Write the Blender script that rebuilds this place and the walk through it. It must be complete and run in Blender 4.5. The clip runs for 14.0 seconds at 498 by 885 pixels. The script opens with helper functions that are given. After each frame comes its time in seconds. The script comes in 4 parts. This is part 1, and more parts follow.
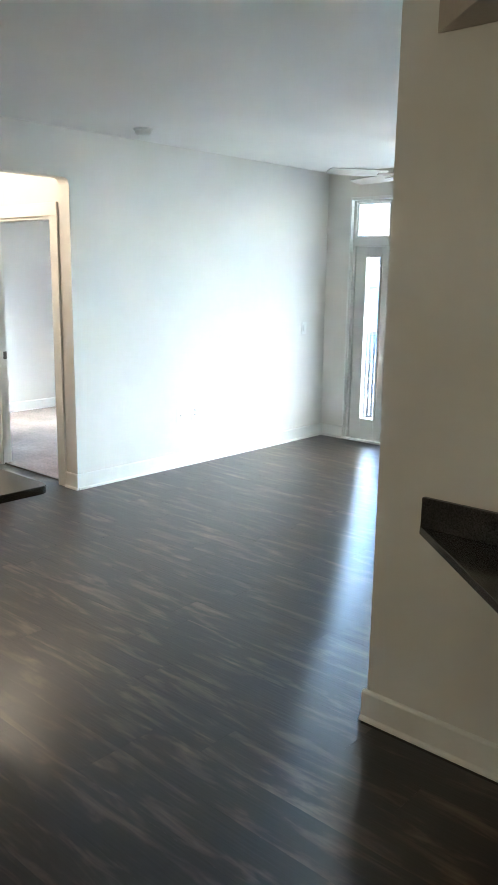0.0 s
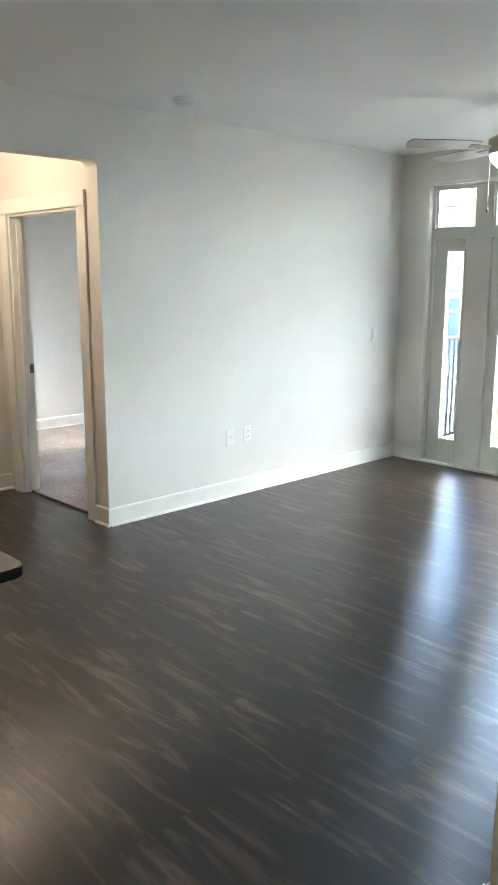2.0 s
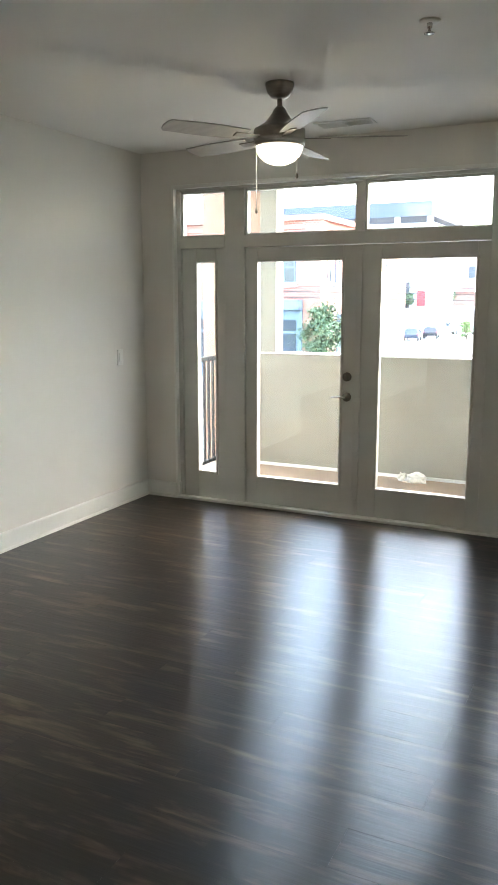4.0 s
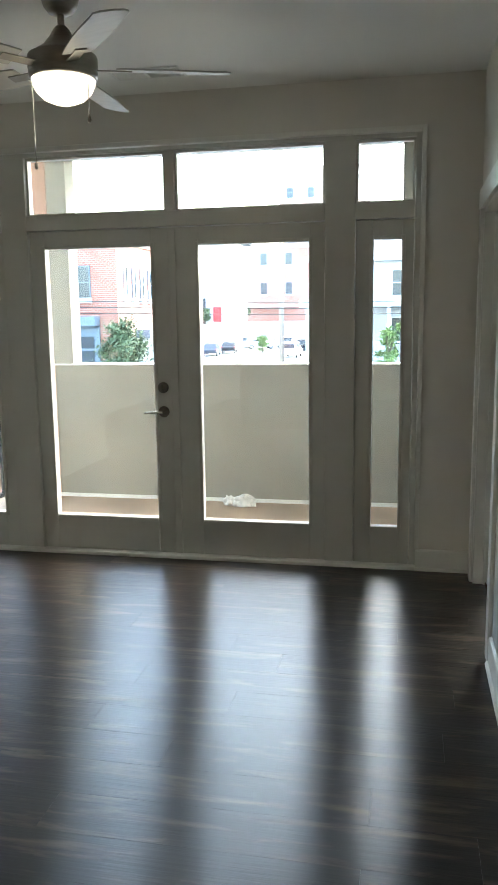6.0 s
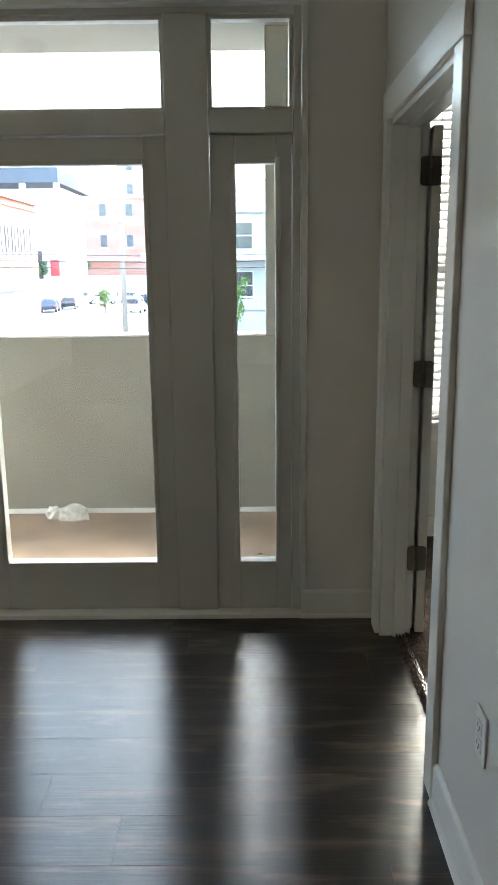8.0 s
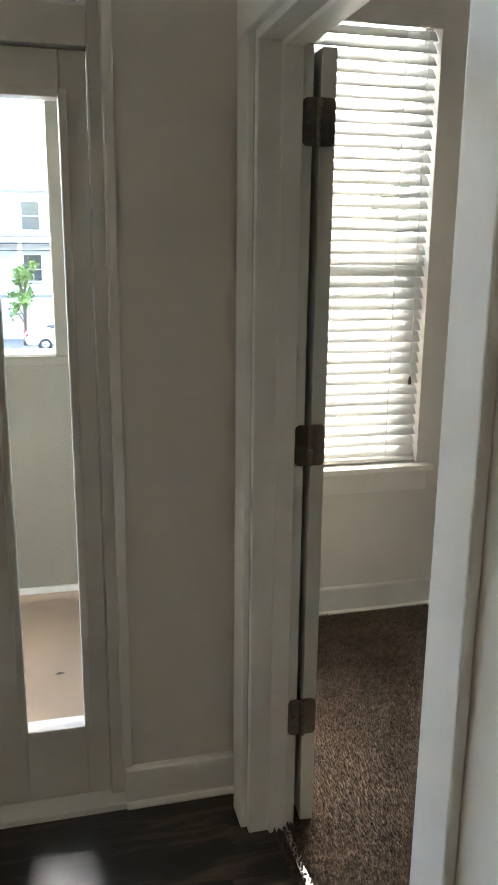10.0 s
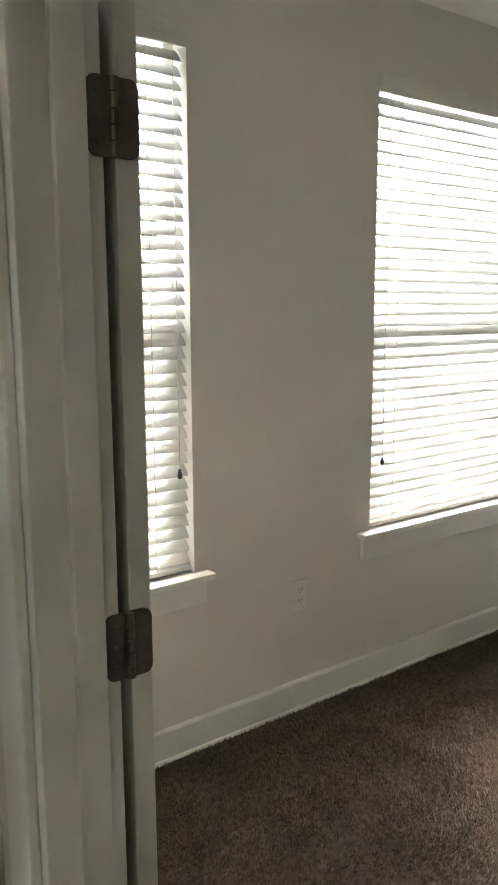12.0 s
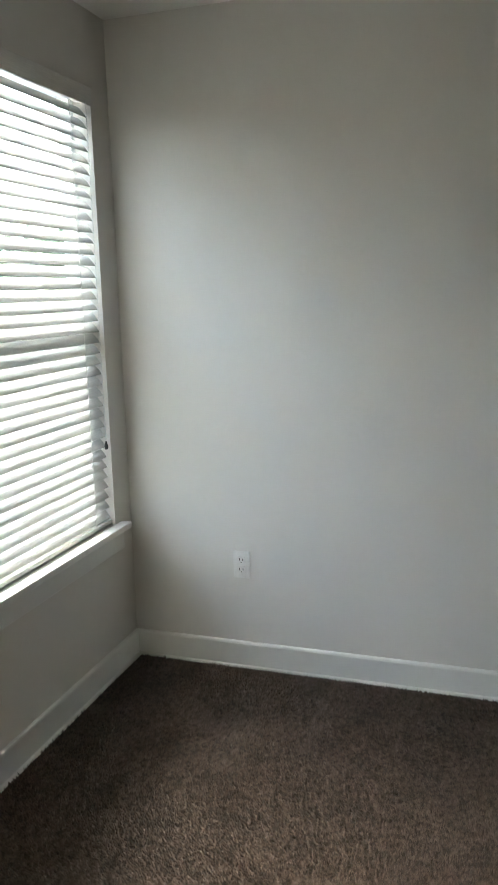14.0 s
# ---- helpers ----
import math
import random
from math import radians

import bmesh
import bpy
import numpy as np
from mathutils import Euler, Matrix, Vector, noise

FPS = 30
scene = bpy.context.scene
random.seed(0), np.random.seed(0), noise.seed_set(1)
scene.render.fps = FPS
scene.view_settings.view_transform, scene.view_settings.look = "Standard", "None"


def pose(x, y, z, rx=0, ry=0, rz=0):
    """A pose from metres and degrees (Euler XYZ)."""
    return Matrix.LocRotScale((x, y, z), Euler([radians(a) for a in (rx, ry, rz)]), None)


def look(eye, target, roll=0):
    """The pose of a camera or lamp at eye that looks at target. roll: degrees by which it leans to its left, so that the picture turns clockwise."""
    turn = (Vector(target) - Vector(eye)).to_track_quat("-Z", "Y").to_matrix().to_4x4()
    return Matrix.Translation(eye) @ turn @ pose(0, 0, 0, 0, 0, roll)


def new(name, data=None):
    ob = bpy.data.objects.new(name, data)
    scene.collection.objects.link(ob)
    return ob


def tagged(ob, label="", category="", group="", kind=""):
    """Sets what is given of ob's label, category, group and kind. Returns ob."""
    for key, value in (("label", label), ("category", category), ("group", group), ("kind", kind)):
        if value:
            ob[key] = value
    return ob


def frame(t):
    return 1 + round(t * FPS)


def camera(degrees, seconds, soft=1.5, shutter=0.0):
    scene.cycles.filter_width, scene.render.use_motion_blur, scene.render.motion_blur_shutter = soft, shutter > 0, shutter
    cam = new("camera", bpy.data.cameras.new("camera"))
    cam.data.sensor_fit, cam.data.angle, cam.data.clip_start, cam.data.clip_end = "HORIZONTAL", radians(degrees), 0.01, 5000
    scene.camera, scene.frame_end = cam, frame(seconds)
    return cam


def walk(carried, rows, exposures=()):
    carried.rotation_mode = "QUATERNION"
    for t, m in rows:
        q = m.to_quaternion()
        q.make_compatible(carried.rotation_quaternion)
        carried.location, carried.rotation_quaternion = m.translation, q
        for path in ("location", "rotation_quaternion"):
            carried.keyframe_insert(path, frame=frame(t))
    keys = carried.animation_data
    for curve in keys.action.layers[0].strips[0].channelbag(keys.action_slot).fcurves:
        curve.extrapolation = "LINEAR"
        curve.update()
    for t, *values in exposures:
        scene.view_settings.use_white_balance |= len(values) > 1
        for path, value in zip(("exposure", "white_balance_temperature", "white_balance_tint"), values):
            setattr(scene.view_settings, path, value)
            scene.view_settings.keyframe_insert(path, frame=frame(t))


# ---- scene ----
cam = camera(35.0, 14.0)
PATH = [
    (0, (4.859, -6.578, 1.642), (3.558, -5.118, 1.223), 0.9),
    (0.5, (4.736, -6.436, 1.639), (3.39, -5.021, 1.208), 0.3),
    (1, (4.573, -6.217, 1.632), (3.166, -4.862, 1.2), 1.1),
    (1.5, (4.409, -6.033, 1.612), (2.964, -4.718, 1.188), 0.6),
    (2, (4.208, -5.853, 1.6), (2.794, -4.499, 1.19), 0.1),
    (2.5, (3.957, -5.637, 1.586), (2.612, -4.206, 1.206), 0.6),
    (3, (3.761, -5.517, 1.558), (2.553, -3.965, 1.193), 0.6),
    (3.5, (3.619, -5.372, 1.581), (2.59, -3.699, 1.201), -0.5),
    (4, (3.441, -5.235, 1.554), (2.584, -3.464, 1.194), 0.0),
    (6.5, (3.003, -4.051, 1.407), (2.698, -2.103, 1.073), -0.8),
    (7, (2.963, -3.732, 1.402), (2.748, -1.779, 1.028), -0.5),
    (9.5, (2.888, -2.159, 1.489), (3.229, -0.245, 1.018), -0.1),
    (10, (2.947, -1.896, 1.483), (3.433, -0.014, 1.01), 0.6),
    (10.5, (2.959, -1.653, 1.464), (3.667, 0.161, 1.005), -0.5),
    (11, (2.957, -1.455, 1.483), (3.903, 0.246, 1.021), -1.3),
    (11.5, (3.004, -1.264, 1.521), (4.06, 0.385, 1.112), -0.1),
    (12, (3.034, -1.139, 1.514), (4.22, 0.434, 1.173), -0.2),
    (12.5, (3.078, -0.948, 1.528), (4.452, 0.462, 1.175), -1.8),
    (13, (3.185, -0.812, 1.535), (4.696, 0.437, 1.146), -2.1),
    (13.5, (3.319, -0.718, 1.541), (4.999, 0.295, 1.153), -1.5),
    (14, (3.434, -0.56, 1.573), (5.296, 0.068, 1.198), -1.5),
]
EXPOSURES = [(0, 6.3, 5250, -3), (1.5, 6.3, 5500, -1), (2.5, 5.4, 5800, 0), (3, 5.45, 5900, 0), (4, 4.9, 6500, 2), (6.5, 4.3, 6300, -1), (7, 4.2, 6250, -1), (10, 4.65, 6800, 4), (12, 4.9, 6850, 5), (13, 4.65, 6500, 2), (14, 4.25, 6300, 0)]
walk(cam, [(t, look(eye, target, roll)) for t, eye, target, roll in PATH], EXPOSURES)

# ---- world and light ----
world = bpy.data.worlds.new("world")
scene.world = world
world.use_nodes = True
_nt = world.node_tree
_sky = _nt.nodes.new("ShaderNodeTexSky")
_sky.sky_type = "NISHITA"
_sky.sun_disc = False
_sky.sun_elevation = radians(46)
_sky.sun_rotation = radians(28)
_sky.dust_density = 2.6
_sky.ozone_density = 0.3
_nt.links.new(_sky.outputs[0], _nt.nodes["Background"].inputs[0])
_nt.nodes["Background"].inputs[1].default_value = 0.15

sun_data = bpy.data.lights.new("sun", "SUN")
sun_data.energy, sun_data.angle, sun_data.color = 0.12, radians(26), (1.0, 0.97, 0.93)
sun = new("sun", sun_data)
sun.matrix_world = look((32.6, 61.3, 71.9), (0, 0, 0))

# ceiling lamp of the side hall, above its opening's header
hall_data = bpy.data.lights.new("hall_lamp_light", "POINT")
hall_data.energy, hall_data.color, hall_data.shadow_soft_size = 0.6, (1.0, 0.70, 0.48), 0.08
hall_light = new("hall_lamp_light", hall_data)
hall_light.location = (-0.62, -4.0, 2.36)
# kitchen ceiling lamp behind the walk's start
kit_data = bpy.data.lights.new("kitchen_lamp_light", "POINT")
kit_data.energy, kit_data.color, kit_data.shadow_soft_size = 0.42, (1.0, 0.74, 0.46), 0.12
kit_light = new("kitchen_lamp_light", kit_data)
kit_light.location = (3.3, -7.4, 2.3)
# lamp in the bowl of the ceiling fan
fan_data = bpy.data.lights.new("fan_lamp_light", "POINT")
fan_data.energy, fan_data.color, fan_data.shadow_soft_size = 0.08, (1.0, 0.86, 0.68), 0.09
fan_light = new("fan_lamp_light", fan_data)
fan_light.location = (1.74, -1.365, 2.08)


# ---- materials ----
def node(nt, kind, **inputs):
    n = nt.nodes.new(kind)
    for k, v in inputs.items():
        n.inputs[k.replace("_", " ")].default_value = v
    return n


def material(name, col, rough=0.5, var=0.08, scale=3.0, fine=120.0, bump=0.06, metal=0.0, stretch=(1, 1, 1), fvar=0.05, depth=0.002):
    """Paint-like surface: broad mottling, fine grain and relief."""
    m = bpy.data.materials.new(name)
    m.use_nodes = True
    nt = m.node_tree
    p = nt.nodes["Principled BSDF"]
    tc = nt.nodes.new("ShaderNodeTexCoord")
    mp = nt.nodes.new("ShaderNodeMapping")
    mp.inputs["Scale"].default_value = stretch
    nt.links.new(tc.outputs["Object"], mp.inputs[0])
    big = node(nt, "ShaderNodeTexNoise", Scale=scale, Detail=4.0)
    fin = node(nt, "ShaderNodeTexNoise", Scale=fine, Detail=3.0)
    for n in (big, fin):
        nt.links.new(mp.outputs[0], n.inputs["Vector"])
    r1 = nt.nodes.new("ShaderNodeMapRange")
    r1.inputs[1].default_value, r1.inputs[2].default_value = 0.3, 0.7
    r1.inputs[3].default_value, r1.inputs[4].default_value = 1 - var, 1 + var
    nt.links.new(big.outputs[0], r1.inputs[0])
    r2 = nt.nodes.new("ShaderNodeMapRange")
    r2.inputs[1].default_value, r2.inputs[2].default_value = 0.3, 0.7
    r2.inputs[3].default_value, r2.inputs[4].default_value = 1 - fvar, 1 + fvar
    nt.links.new(fin.outputs[0], r2.inputs[0])
    mul = nt.nodes.new("ShaderNodeMath")
    mul.operation = "MULTIPLY"
    nt.links.new(r1.outputs[0], mul.inputs[0])
    nt.links.new(r2.outputs[0], mul.inputs[1])
    vm = nt.nodes.new("ShaderNodeVectorMath")
    vm.operation = "SCALE"
    vm.inputs[0].default_value = col
    nt.links.new(mul.outputs[0], vm.inputs["Scale"])
    nt.links.new(vm.outputs[0], p.inputs["Base Color"])
    p.inputs["Roughness"].default_value = rough
    p.inputs["Metallic"].default_value = metal
    if bump:
        b = node(nt, "ShaderNodeBump", Strength=bump, Distance=depth)
        nt.links.new(fin.outputs[0], b.inputs["Height"])
        nt.links.new(b.outputs[0], p.inputs["Normal"])
    return m


def glass_material(name, tint=(0.97, 0.985, 0.98)):
    m = bpy.data.materials.new(name)
    m.use_nodes = True
    p = m.node_tree.nodes["Principled BSDF"]
    p.inputs["Base Color"].default_value = (*tint, 1)
    p.inputs["Roughness"].default_value = 0.0
    p.inputs["IOR"].default_value = 1.45
    p.inputs["Transmission Weight"].default_value = 1.0
    return m


def glow_material(name, col, strength):
    m = bpy.data.materials.new(name)
    m.use_nodes = True
    p = m.node_tree.nodes["Principled BSDF"]
    p.inputs["Base Color"].default_value = (0.9, 0.88, 0.82, 1)
    p.inputs["Emission Color"].default_value = (*col, 1)
    p.inputs["Emission Strength"].default_value = strength
    return m


def plank_material():
    m = bpy.data.materials.new("dark_plank")
    m.use_nodes = True
    nt = m.node_tree
    p = nt.nodes["Principled BSDF"]
    tc = nt.nodes.new("ShaderNodeTexCoord")
    oi = nt.nodes.new("ShaderNodeObjectInfo")
    sh = nt.nodes.new("ShaderNodeVectorMath")
    sh.operation = "SCALE"
    sh.inputs[0].default_value = (37.0, 19.0, 11.0)
    nt.links.new(oi.outputs["Random"], sh.inputs["Scale"])
    ad = nt.nodes.new("ShaderNodeVectorMath")
    nt.links.new(tc.outputs["Object"], ad.inputs[0])
    nt.links.new(sh.outputs[0], ad.inputs[1])
    mp = nt.nodes.new("ShaderNodeMapping")
    mp.inputs["Scale"].default_value = (1.7, 10.0, 1.0)
    nt.links.new(ad.outputs[0], mp.inputs[0])
    n1 = node(nt, "ShaderNodeTexNoise", Scale=1.6, Detail=6.0, Roughness=0.58, Distortion=0.4)
    nt.links.new(mp.outputs[0], n1.inputs["Vector"])
    mp2 = nt.nodes.new("ShaderNodeMapping")
    mp2.inputs["Scale"].default_value = (2.5, 45.0, 1.0)
    nt.links.new(ad.outputs[0], mp2.inputs[0])
    n2 = node(nt, "ShaderNodeTexNoise", Scale=2.0, Detail=4.0)
    nt.links.new(mp2.outputs[0], n2.inputs["Vector"])
    ramp = nt.nodes.new("ShaderNodeValToRGB")
    e = ramp.color_ramp.elements
    e[0].position, e[0].color = 0.36, (0.005, 0.0038, 0.0030, 1)
    e[1].position, e[1].color = 0.70, (0.105, 0.074, 0.050, 1)
    mid = e.new(0.52)
    mid.color = (0.012, 0.0085, 0.006, 1)
    nt.links.new(n1.outputs[0], ramp.inputs[0])
    rr = nt.nodes.new("ShaderNodeMapRange")
    rr.inputs[3].default_value, rr.inputs[4].default_value = 0.6, 1.45
    nt.links.new(n2.outputs[0], rr.inputs[0])
    pr = nt.nodes.new("ShaderNodeMapRange")
    pr.inputs[3].default_value, pr.inputs[4].default_value = 0.72, 1.3
    nt.links.new(oi.outputs["Random"], pr.inputs[0])
    mu = nt.nodes.new("ShaderNodeMath")
    mu.operation = "MULTIPLY"
    nt.links.new(rr.outputs[0], mu.inputs[0])
    nt.links.new(pr.outputs[0], mu.inputs[1])
    sc = nt.nodes.new("ShaderNodeVectorMath")
    sc.operation = "SCALE"
    nt.links.new(ramp.outputs[0], sc.inputs[0])
    nt.links.new(mu.outputs[0], sc.inputs["Scale"])
    nt.links.new(sc.outputs[0], p.inputs["Base Color"])
    ro = nt.nodes.new("ShaderNodeMapRange")
    ro.inputs[3].default_value, ro.inputs[4].default_value = 0.25, 0.38
    nt.links.new(n2.outputs[0], ro.inputs[0])
    nt.links.new(ro.outputs[0], p.inputs["Roughness"])
    p.inputs["IOR"].default_value = 1.58
    p.inputs["Anisotropic"].default_value = 0.8
    tg = node(nt, "ShaderNodeCombineXYZ", Y=1.0)
    nt.links.new(tg.outputs[0], p.inputs["Tangent"])
    p.inputs["Coat Weight"].default_value = 0.05
    p.inputs["Coat Roughness"].default_value = 0.45
    b = node(nt, "ShaderNodeBump", Strength=0.5, Distance=0.0016)
    nt.links.new(n2.outputs[0], b.inputs["Height"])
    b2 = node(nt, "ShaderNodeBump", Strength=0.10, Distance=0.003)
    nt.links.new(n1.outputs[0], b2.inputs["Height"])
    nt.links.new(b.outputs[0], b2.inputs["Normal"])
    nt.links.new(b2.outputs[0], p.inputs["Normal"])
    return m


def brick_material(name, c1, c2, mortar, size):
    m = bpy.data.materials.new(name)
    m.use_nodes = True
    nt = m.node_tree
    p = nt.nodes["Principled BSDF"]
    tc = nt.nodes.new("ShaderNodeTexCoord")
    sp = nt.nodes.new("ShaderNodeSeparateXYZ")
    nt.links.new(tc.outputs["Object"], sp.inputs[0])
    s = nt.nodes.new("ShaderNodeMath")
    nt.links.new(sp.outputs[0], s.inputs[0])
    nt.links.new(sp.outputs[1], s.inputs[1])
    cb = nt.nodes.new("ShaderNodeCombineXYZ")
    nt.links.new(s.outputs[0], cb.inputs[0])
    nt.links.new(sp.outputs[2], cb.inputs[1])
    br = nt.nodes.new("ShaderNodeTexBrick")
    br.inputs["Color1"].default_value, br.inputs["Color2"].default_value = (*c1, 1), (*c2, 1)
    br.inputs["Mortar"].default_value = (*mortar, 1)
    br.inputs["Scale"].default_value = size
    br.inputs["Mortar Size"].default_value = 0.03
    nt.links.new(cb.outputs[0], br.inputs["Vector"])
    nt.links.new(br.outputs[0], p.inputs["Base Color"])
    p.inputs["Roughness"].default_value = 0.85
    b = node(nt, "ShaderNodeBump", Strength=0.4, Distance=0.01)
    nt.links.new(br.outputs["Fac"], b.inputs["Height"])
    nt.links.new(b.outputs[0], p.inputs["Normal"])
    return m


M_WALL = material("wall_paint", (0.72, 0.695, 0.645), 0.6, 0.03, 1.2, 260.0, 0.10, depth=0.0015, fvar=0.015)
M_CEIL = material("ceiling_paint", (0.82, 0.80, 0.765), 0.8, 0.03, 1.0, 180.0, 0.15, depth=0.002, fvar=0.02)
M_TRIM = material("trim_paint", (0.78, 0.77, 0.73), 0.32, 0.03, 4.0, 60.0, 0.03, fvar=0.01)
M_DOOR = material("door_paint", (0.62, 0.61, 0.57), 0.35, 0.03, 3.0, 60.0, 0.03, fvar=0.01)
M_PLANK = plank_material()
M_SUB = material("subfloor", (0.03, 0.025, 0.02), 0.8)
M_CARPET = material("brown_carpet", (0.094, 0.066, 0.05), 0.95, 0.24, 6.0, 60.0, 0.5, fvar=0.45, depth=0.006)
# lighter copy of the carpet: glare in the side bedroom put into the colour
M_CARPET2 = material("carpet_in_glare", (0.30, 0.25, 0.22), 0.95, 0.2, 2.2, 70.0, 0.5, fvar=0.25, depth=0.006)
M_STONE = material("dark_granite", (0.028, 0.026, 0.024), 0.16, 0.25, 9.0, 220.0, 0.0, fvar=0.6)
M_BRONZE = material("oil_rubbed_bronze", (0.17, 0.15, 0.13), 0.46, 0.15, 20.0, 200.0, 0.05, metal=0.85)
M_NICKEL = material("brushed_nickel", (0.33, 0.30, 0.27), 0.32, 0.08, 8.0, 150.0, 0.04, metal=0.9, stretch=(1, 1, 12))
M_CHROME = material("satin_chrome", (0.75, 0.74, 0.72), 0.22, 0.05, 10.0, 150.0, 0.0, metal=1.0)
M_PLATE = material("white_plastic", (0.76, 0.75, 0.71), 0.35, 0.02, 8.0, 80.0, 0.0)
M_SLOT = material("dark_slot", (0.05, 0.045, 0.04), 0.6)
M_GLASS = glass_material("window_glass")
M_BLIND = material("blind_slat", (0.70, 0.69, 0.655), 0.4, 0.03, 6.0, 120.0, 0.03, stretch=(0.2, 3, 3))
M_VINYL = material("window_vinyl", (0.76, 0.76, 0.74), 0.35, 0.02, 4.0, 80.0, 0.0)
M_STUCCO = material("stucco", (0.30, 0.285, 0.24), 0.9, 0.10, 1.6, 150.0, 0.5, depth=0.004, fvar=0.06)
M_COLUMN = material("tan_cladding", (0.42, 0.27, 0.20), 0.8, 0.18, 2.0, 60.0, 0.3, depth=0.004)
M_DECK = material("balcony_concrete", (0.42, 0.30, 0.205), 0.8, 0.14, 2.5, 90.0, 0.3, depth=0.003)
M_IRON = material("black_iron", (0.03, 0.03, 0.03), 0.45, 0.1, 10.0, 100.0, 0.05)
M_PAPER = material("crumpled_paper", (0.75, 0.72, 0.66), 0.8, 0.2, 25.0, 90.0, 0.2)
M_BLADE = material("fan_blade", (0.45, 0.43, 0.40), 0.4, 0.08, 3.0, 50.0, 0.05, stretch=(1, 8, 1))
M_BOWL = glow_material("lit_bowl", (1.0, 0.86, 0.66), 0.12)
M_CAB = material("cabinet_wood", (0.13, 0.085, 0.055), 0.4, 0.2, 3.0, 40.0, 0.08, stretch=(6, 6, 0.8))
M_CABPAINT = material("cabinet_paint", (0.42, 0.37, 0.30), 0.4, 0.04, 3.0, 60.0, 0.03)
M_BRICK = brick_material("red_brick", (0.32, 0.10, 0.065), (0.38, 0.145, 0.095), (0.38, 0.32, 0.27), 2.2)
M_BRICK2 = brick_material("far_brick", (0.33, 0.115, 0.08), (0.38, 0.15, 0.105), (0.38, 0.32, 0.27), 1.5)
M_WHITEB = material("white_render", (0.70, 0.70, 0.69), 0.8, 0.06, 0.3, 6.0, 0.0)
M_SIDING = material("grey_siding", (0.50, 0.52, 0.53), 0.7, 0.06, 0.5, 8.0, 0.1, stretch=(0.2, 0.2, 6))
M_ROOF = material("roof_shingle", (0.16, 0.155, 0.15), 0.9, 0.15, 1.5, 12.0, 0.4, depth=0.02)
M_SLATE = material("blue_grey_paint", (0.13, 0.17, 0.21), 0.5, 0.1, 1.0, 8.0, 0.0)
M_DARKWIN = material("dark_window", (0.05, 0.06, 0.07), 0.08, 0.2, 0.8, 6.0, 0.0)
M_RED = material("red_paint", (0.55, 0.04, 0.04), 0.5, 0.1)
M_GROUND = material("asphalt_ground", (0.14, 0.14, 0.138), 0.9, 0.2, 0.05, 3.0, 0.2, depth=0.02)
M_CONC = material("concrete_lane", (0.42, 0.41, 0.39), 0.9, 0.1, 0.1, 2.0, 0.2, depth=0.01)
M_DECKCONC = material("parking_deck_concrete", (0.10, 0.11, 0.13), 0.9, 0.1, 0.1, 2.0, 0.0)
M_POLE = material("pole_wood", (0.36, 0.31, 0.26), 0.9, 0.15, 1.0, 20.0, 0.2, stretch=(4, 4, 0.5))
M_BARK = material("bark", (0.12, 0.09, 0.065), 0.95, 0.2, 4.0, 30.0, 0.6, depth=0.02)
M_LEAF = material("leaf", (0.065, 0.095, 0.04), 0.6, 0.35, 1.5, 8.0, 0.0)
M_LEAF2 = material("leaf_fresh", (0.11, 0.17, 0.04), 0.6, 0.35, 1.5, 8.0, 0.0)
M_TYRE = material("tyre_rubber", (0.02, 0.02, 0.02), 0.8)


# ---- mesh tools ----
def finish(name, bm, mat, parent=None, bevel=0.0, smooth=False, kind="", loc=None):
    me = bpy.data.meshes.new(name)
    bmesh.ops.recalc_face_normals(bm, faces=bm.faces)
    if smooth:
        for f in bm.faces:
            f.smooth = True
    bm.to_mesh(me)
    bm.free()
    me.materials.append(mat)
    ob = new(name, me)
    if parent:
        ob.parent = parent
    if loc:
        ob.location = loc
    if bevel:
        md = ob.modifiers.new("bevel", "BEVEL")
        md.width, md.segments, md.limit_method, md.angle_limit = bevel, 2, "ANGLE", radians(40)
    if kind:
        ob["kind"] = kind
    return ob


def add_box(bm, x0, x1, y0, y1, z0, z1, m=None):
    vs = bmesh.ops.create_cube(bm, size=1)["verts"]
    for v in vs:
        v.co = Vector(((x0 + x1) / 2 + v.co.x * (x1 - x0), (y0 + y1) / 2 + v.co.y * (y1 - y0), (z0 + z1) / 2 + v.co.z * (z1 - z0)))
        if m:
            v.co = m @ v.co
    return vs


def boxes(name, mat, lst, parent=None, bevel=0.0, kind="", m=None):
    bm = bmesh.new()
    for b in lst:
        add_box(bm, *b, m=m)
    return finish(name, bm, mat, parent, bevel, kind=kind)


def lathe(name, mat, profile, parent=None, seg=32, m=None, kind=""):
    """Turned shape from (radius, height) pairs about z."""
    bm = bmesh.new()
    rings = []
    for r, z in profile:
        rings.append([bm.verts.new((r * math.cos(2 * math.pi * i / seg), r * math.sin(2 * math.pi * i / seg), z)) for i in range(seg)])
    for a, b in zip(rings, rings[1:]):
        for i in range(seg):
            bm.faces.new((a[i], a[(i + 1) % seg], b[(i + 1) % seg], b[i]))
    bm.faces.new(rings[0])
    bm.faces.new(rings[-1])
    if m:
        bm.transform(m)
    return finish(name, bm, mat, parent, smooth=True, kind=kind)


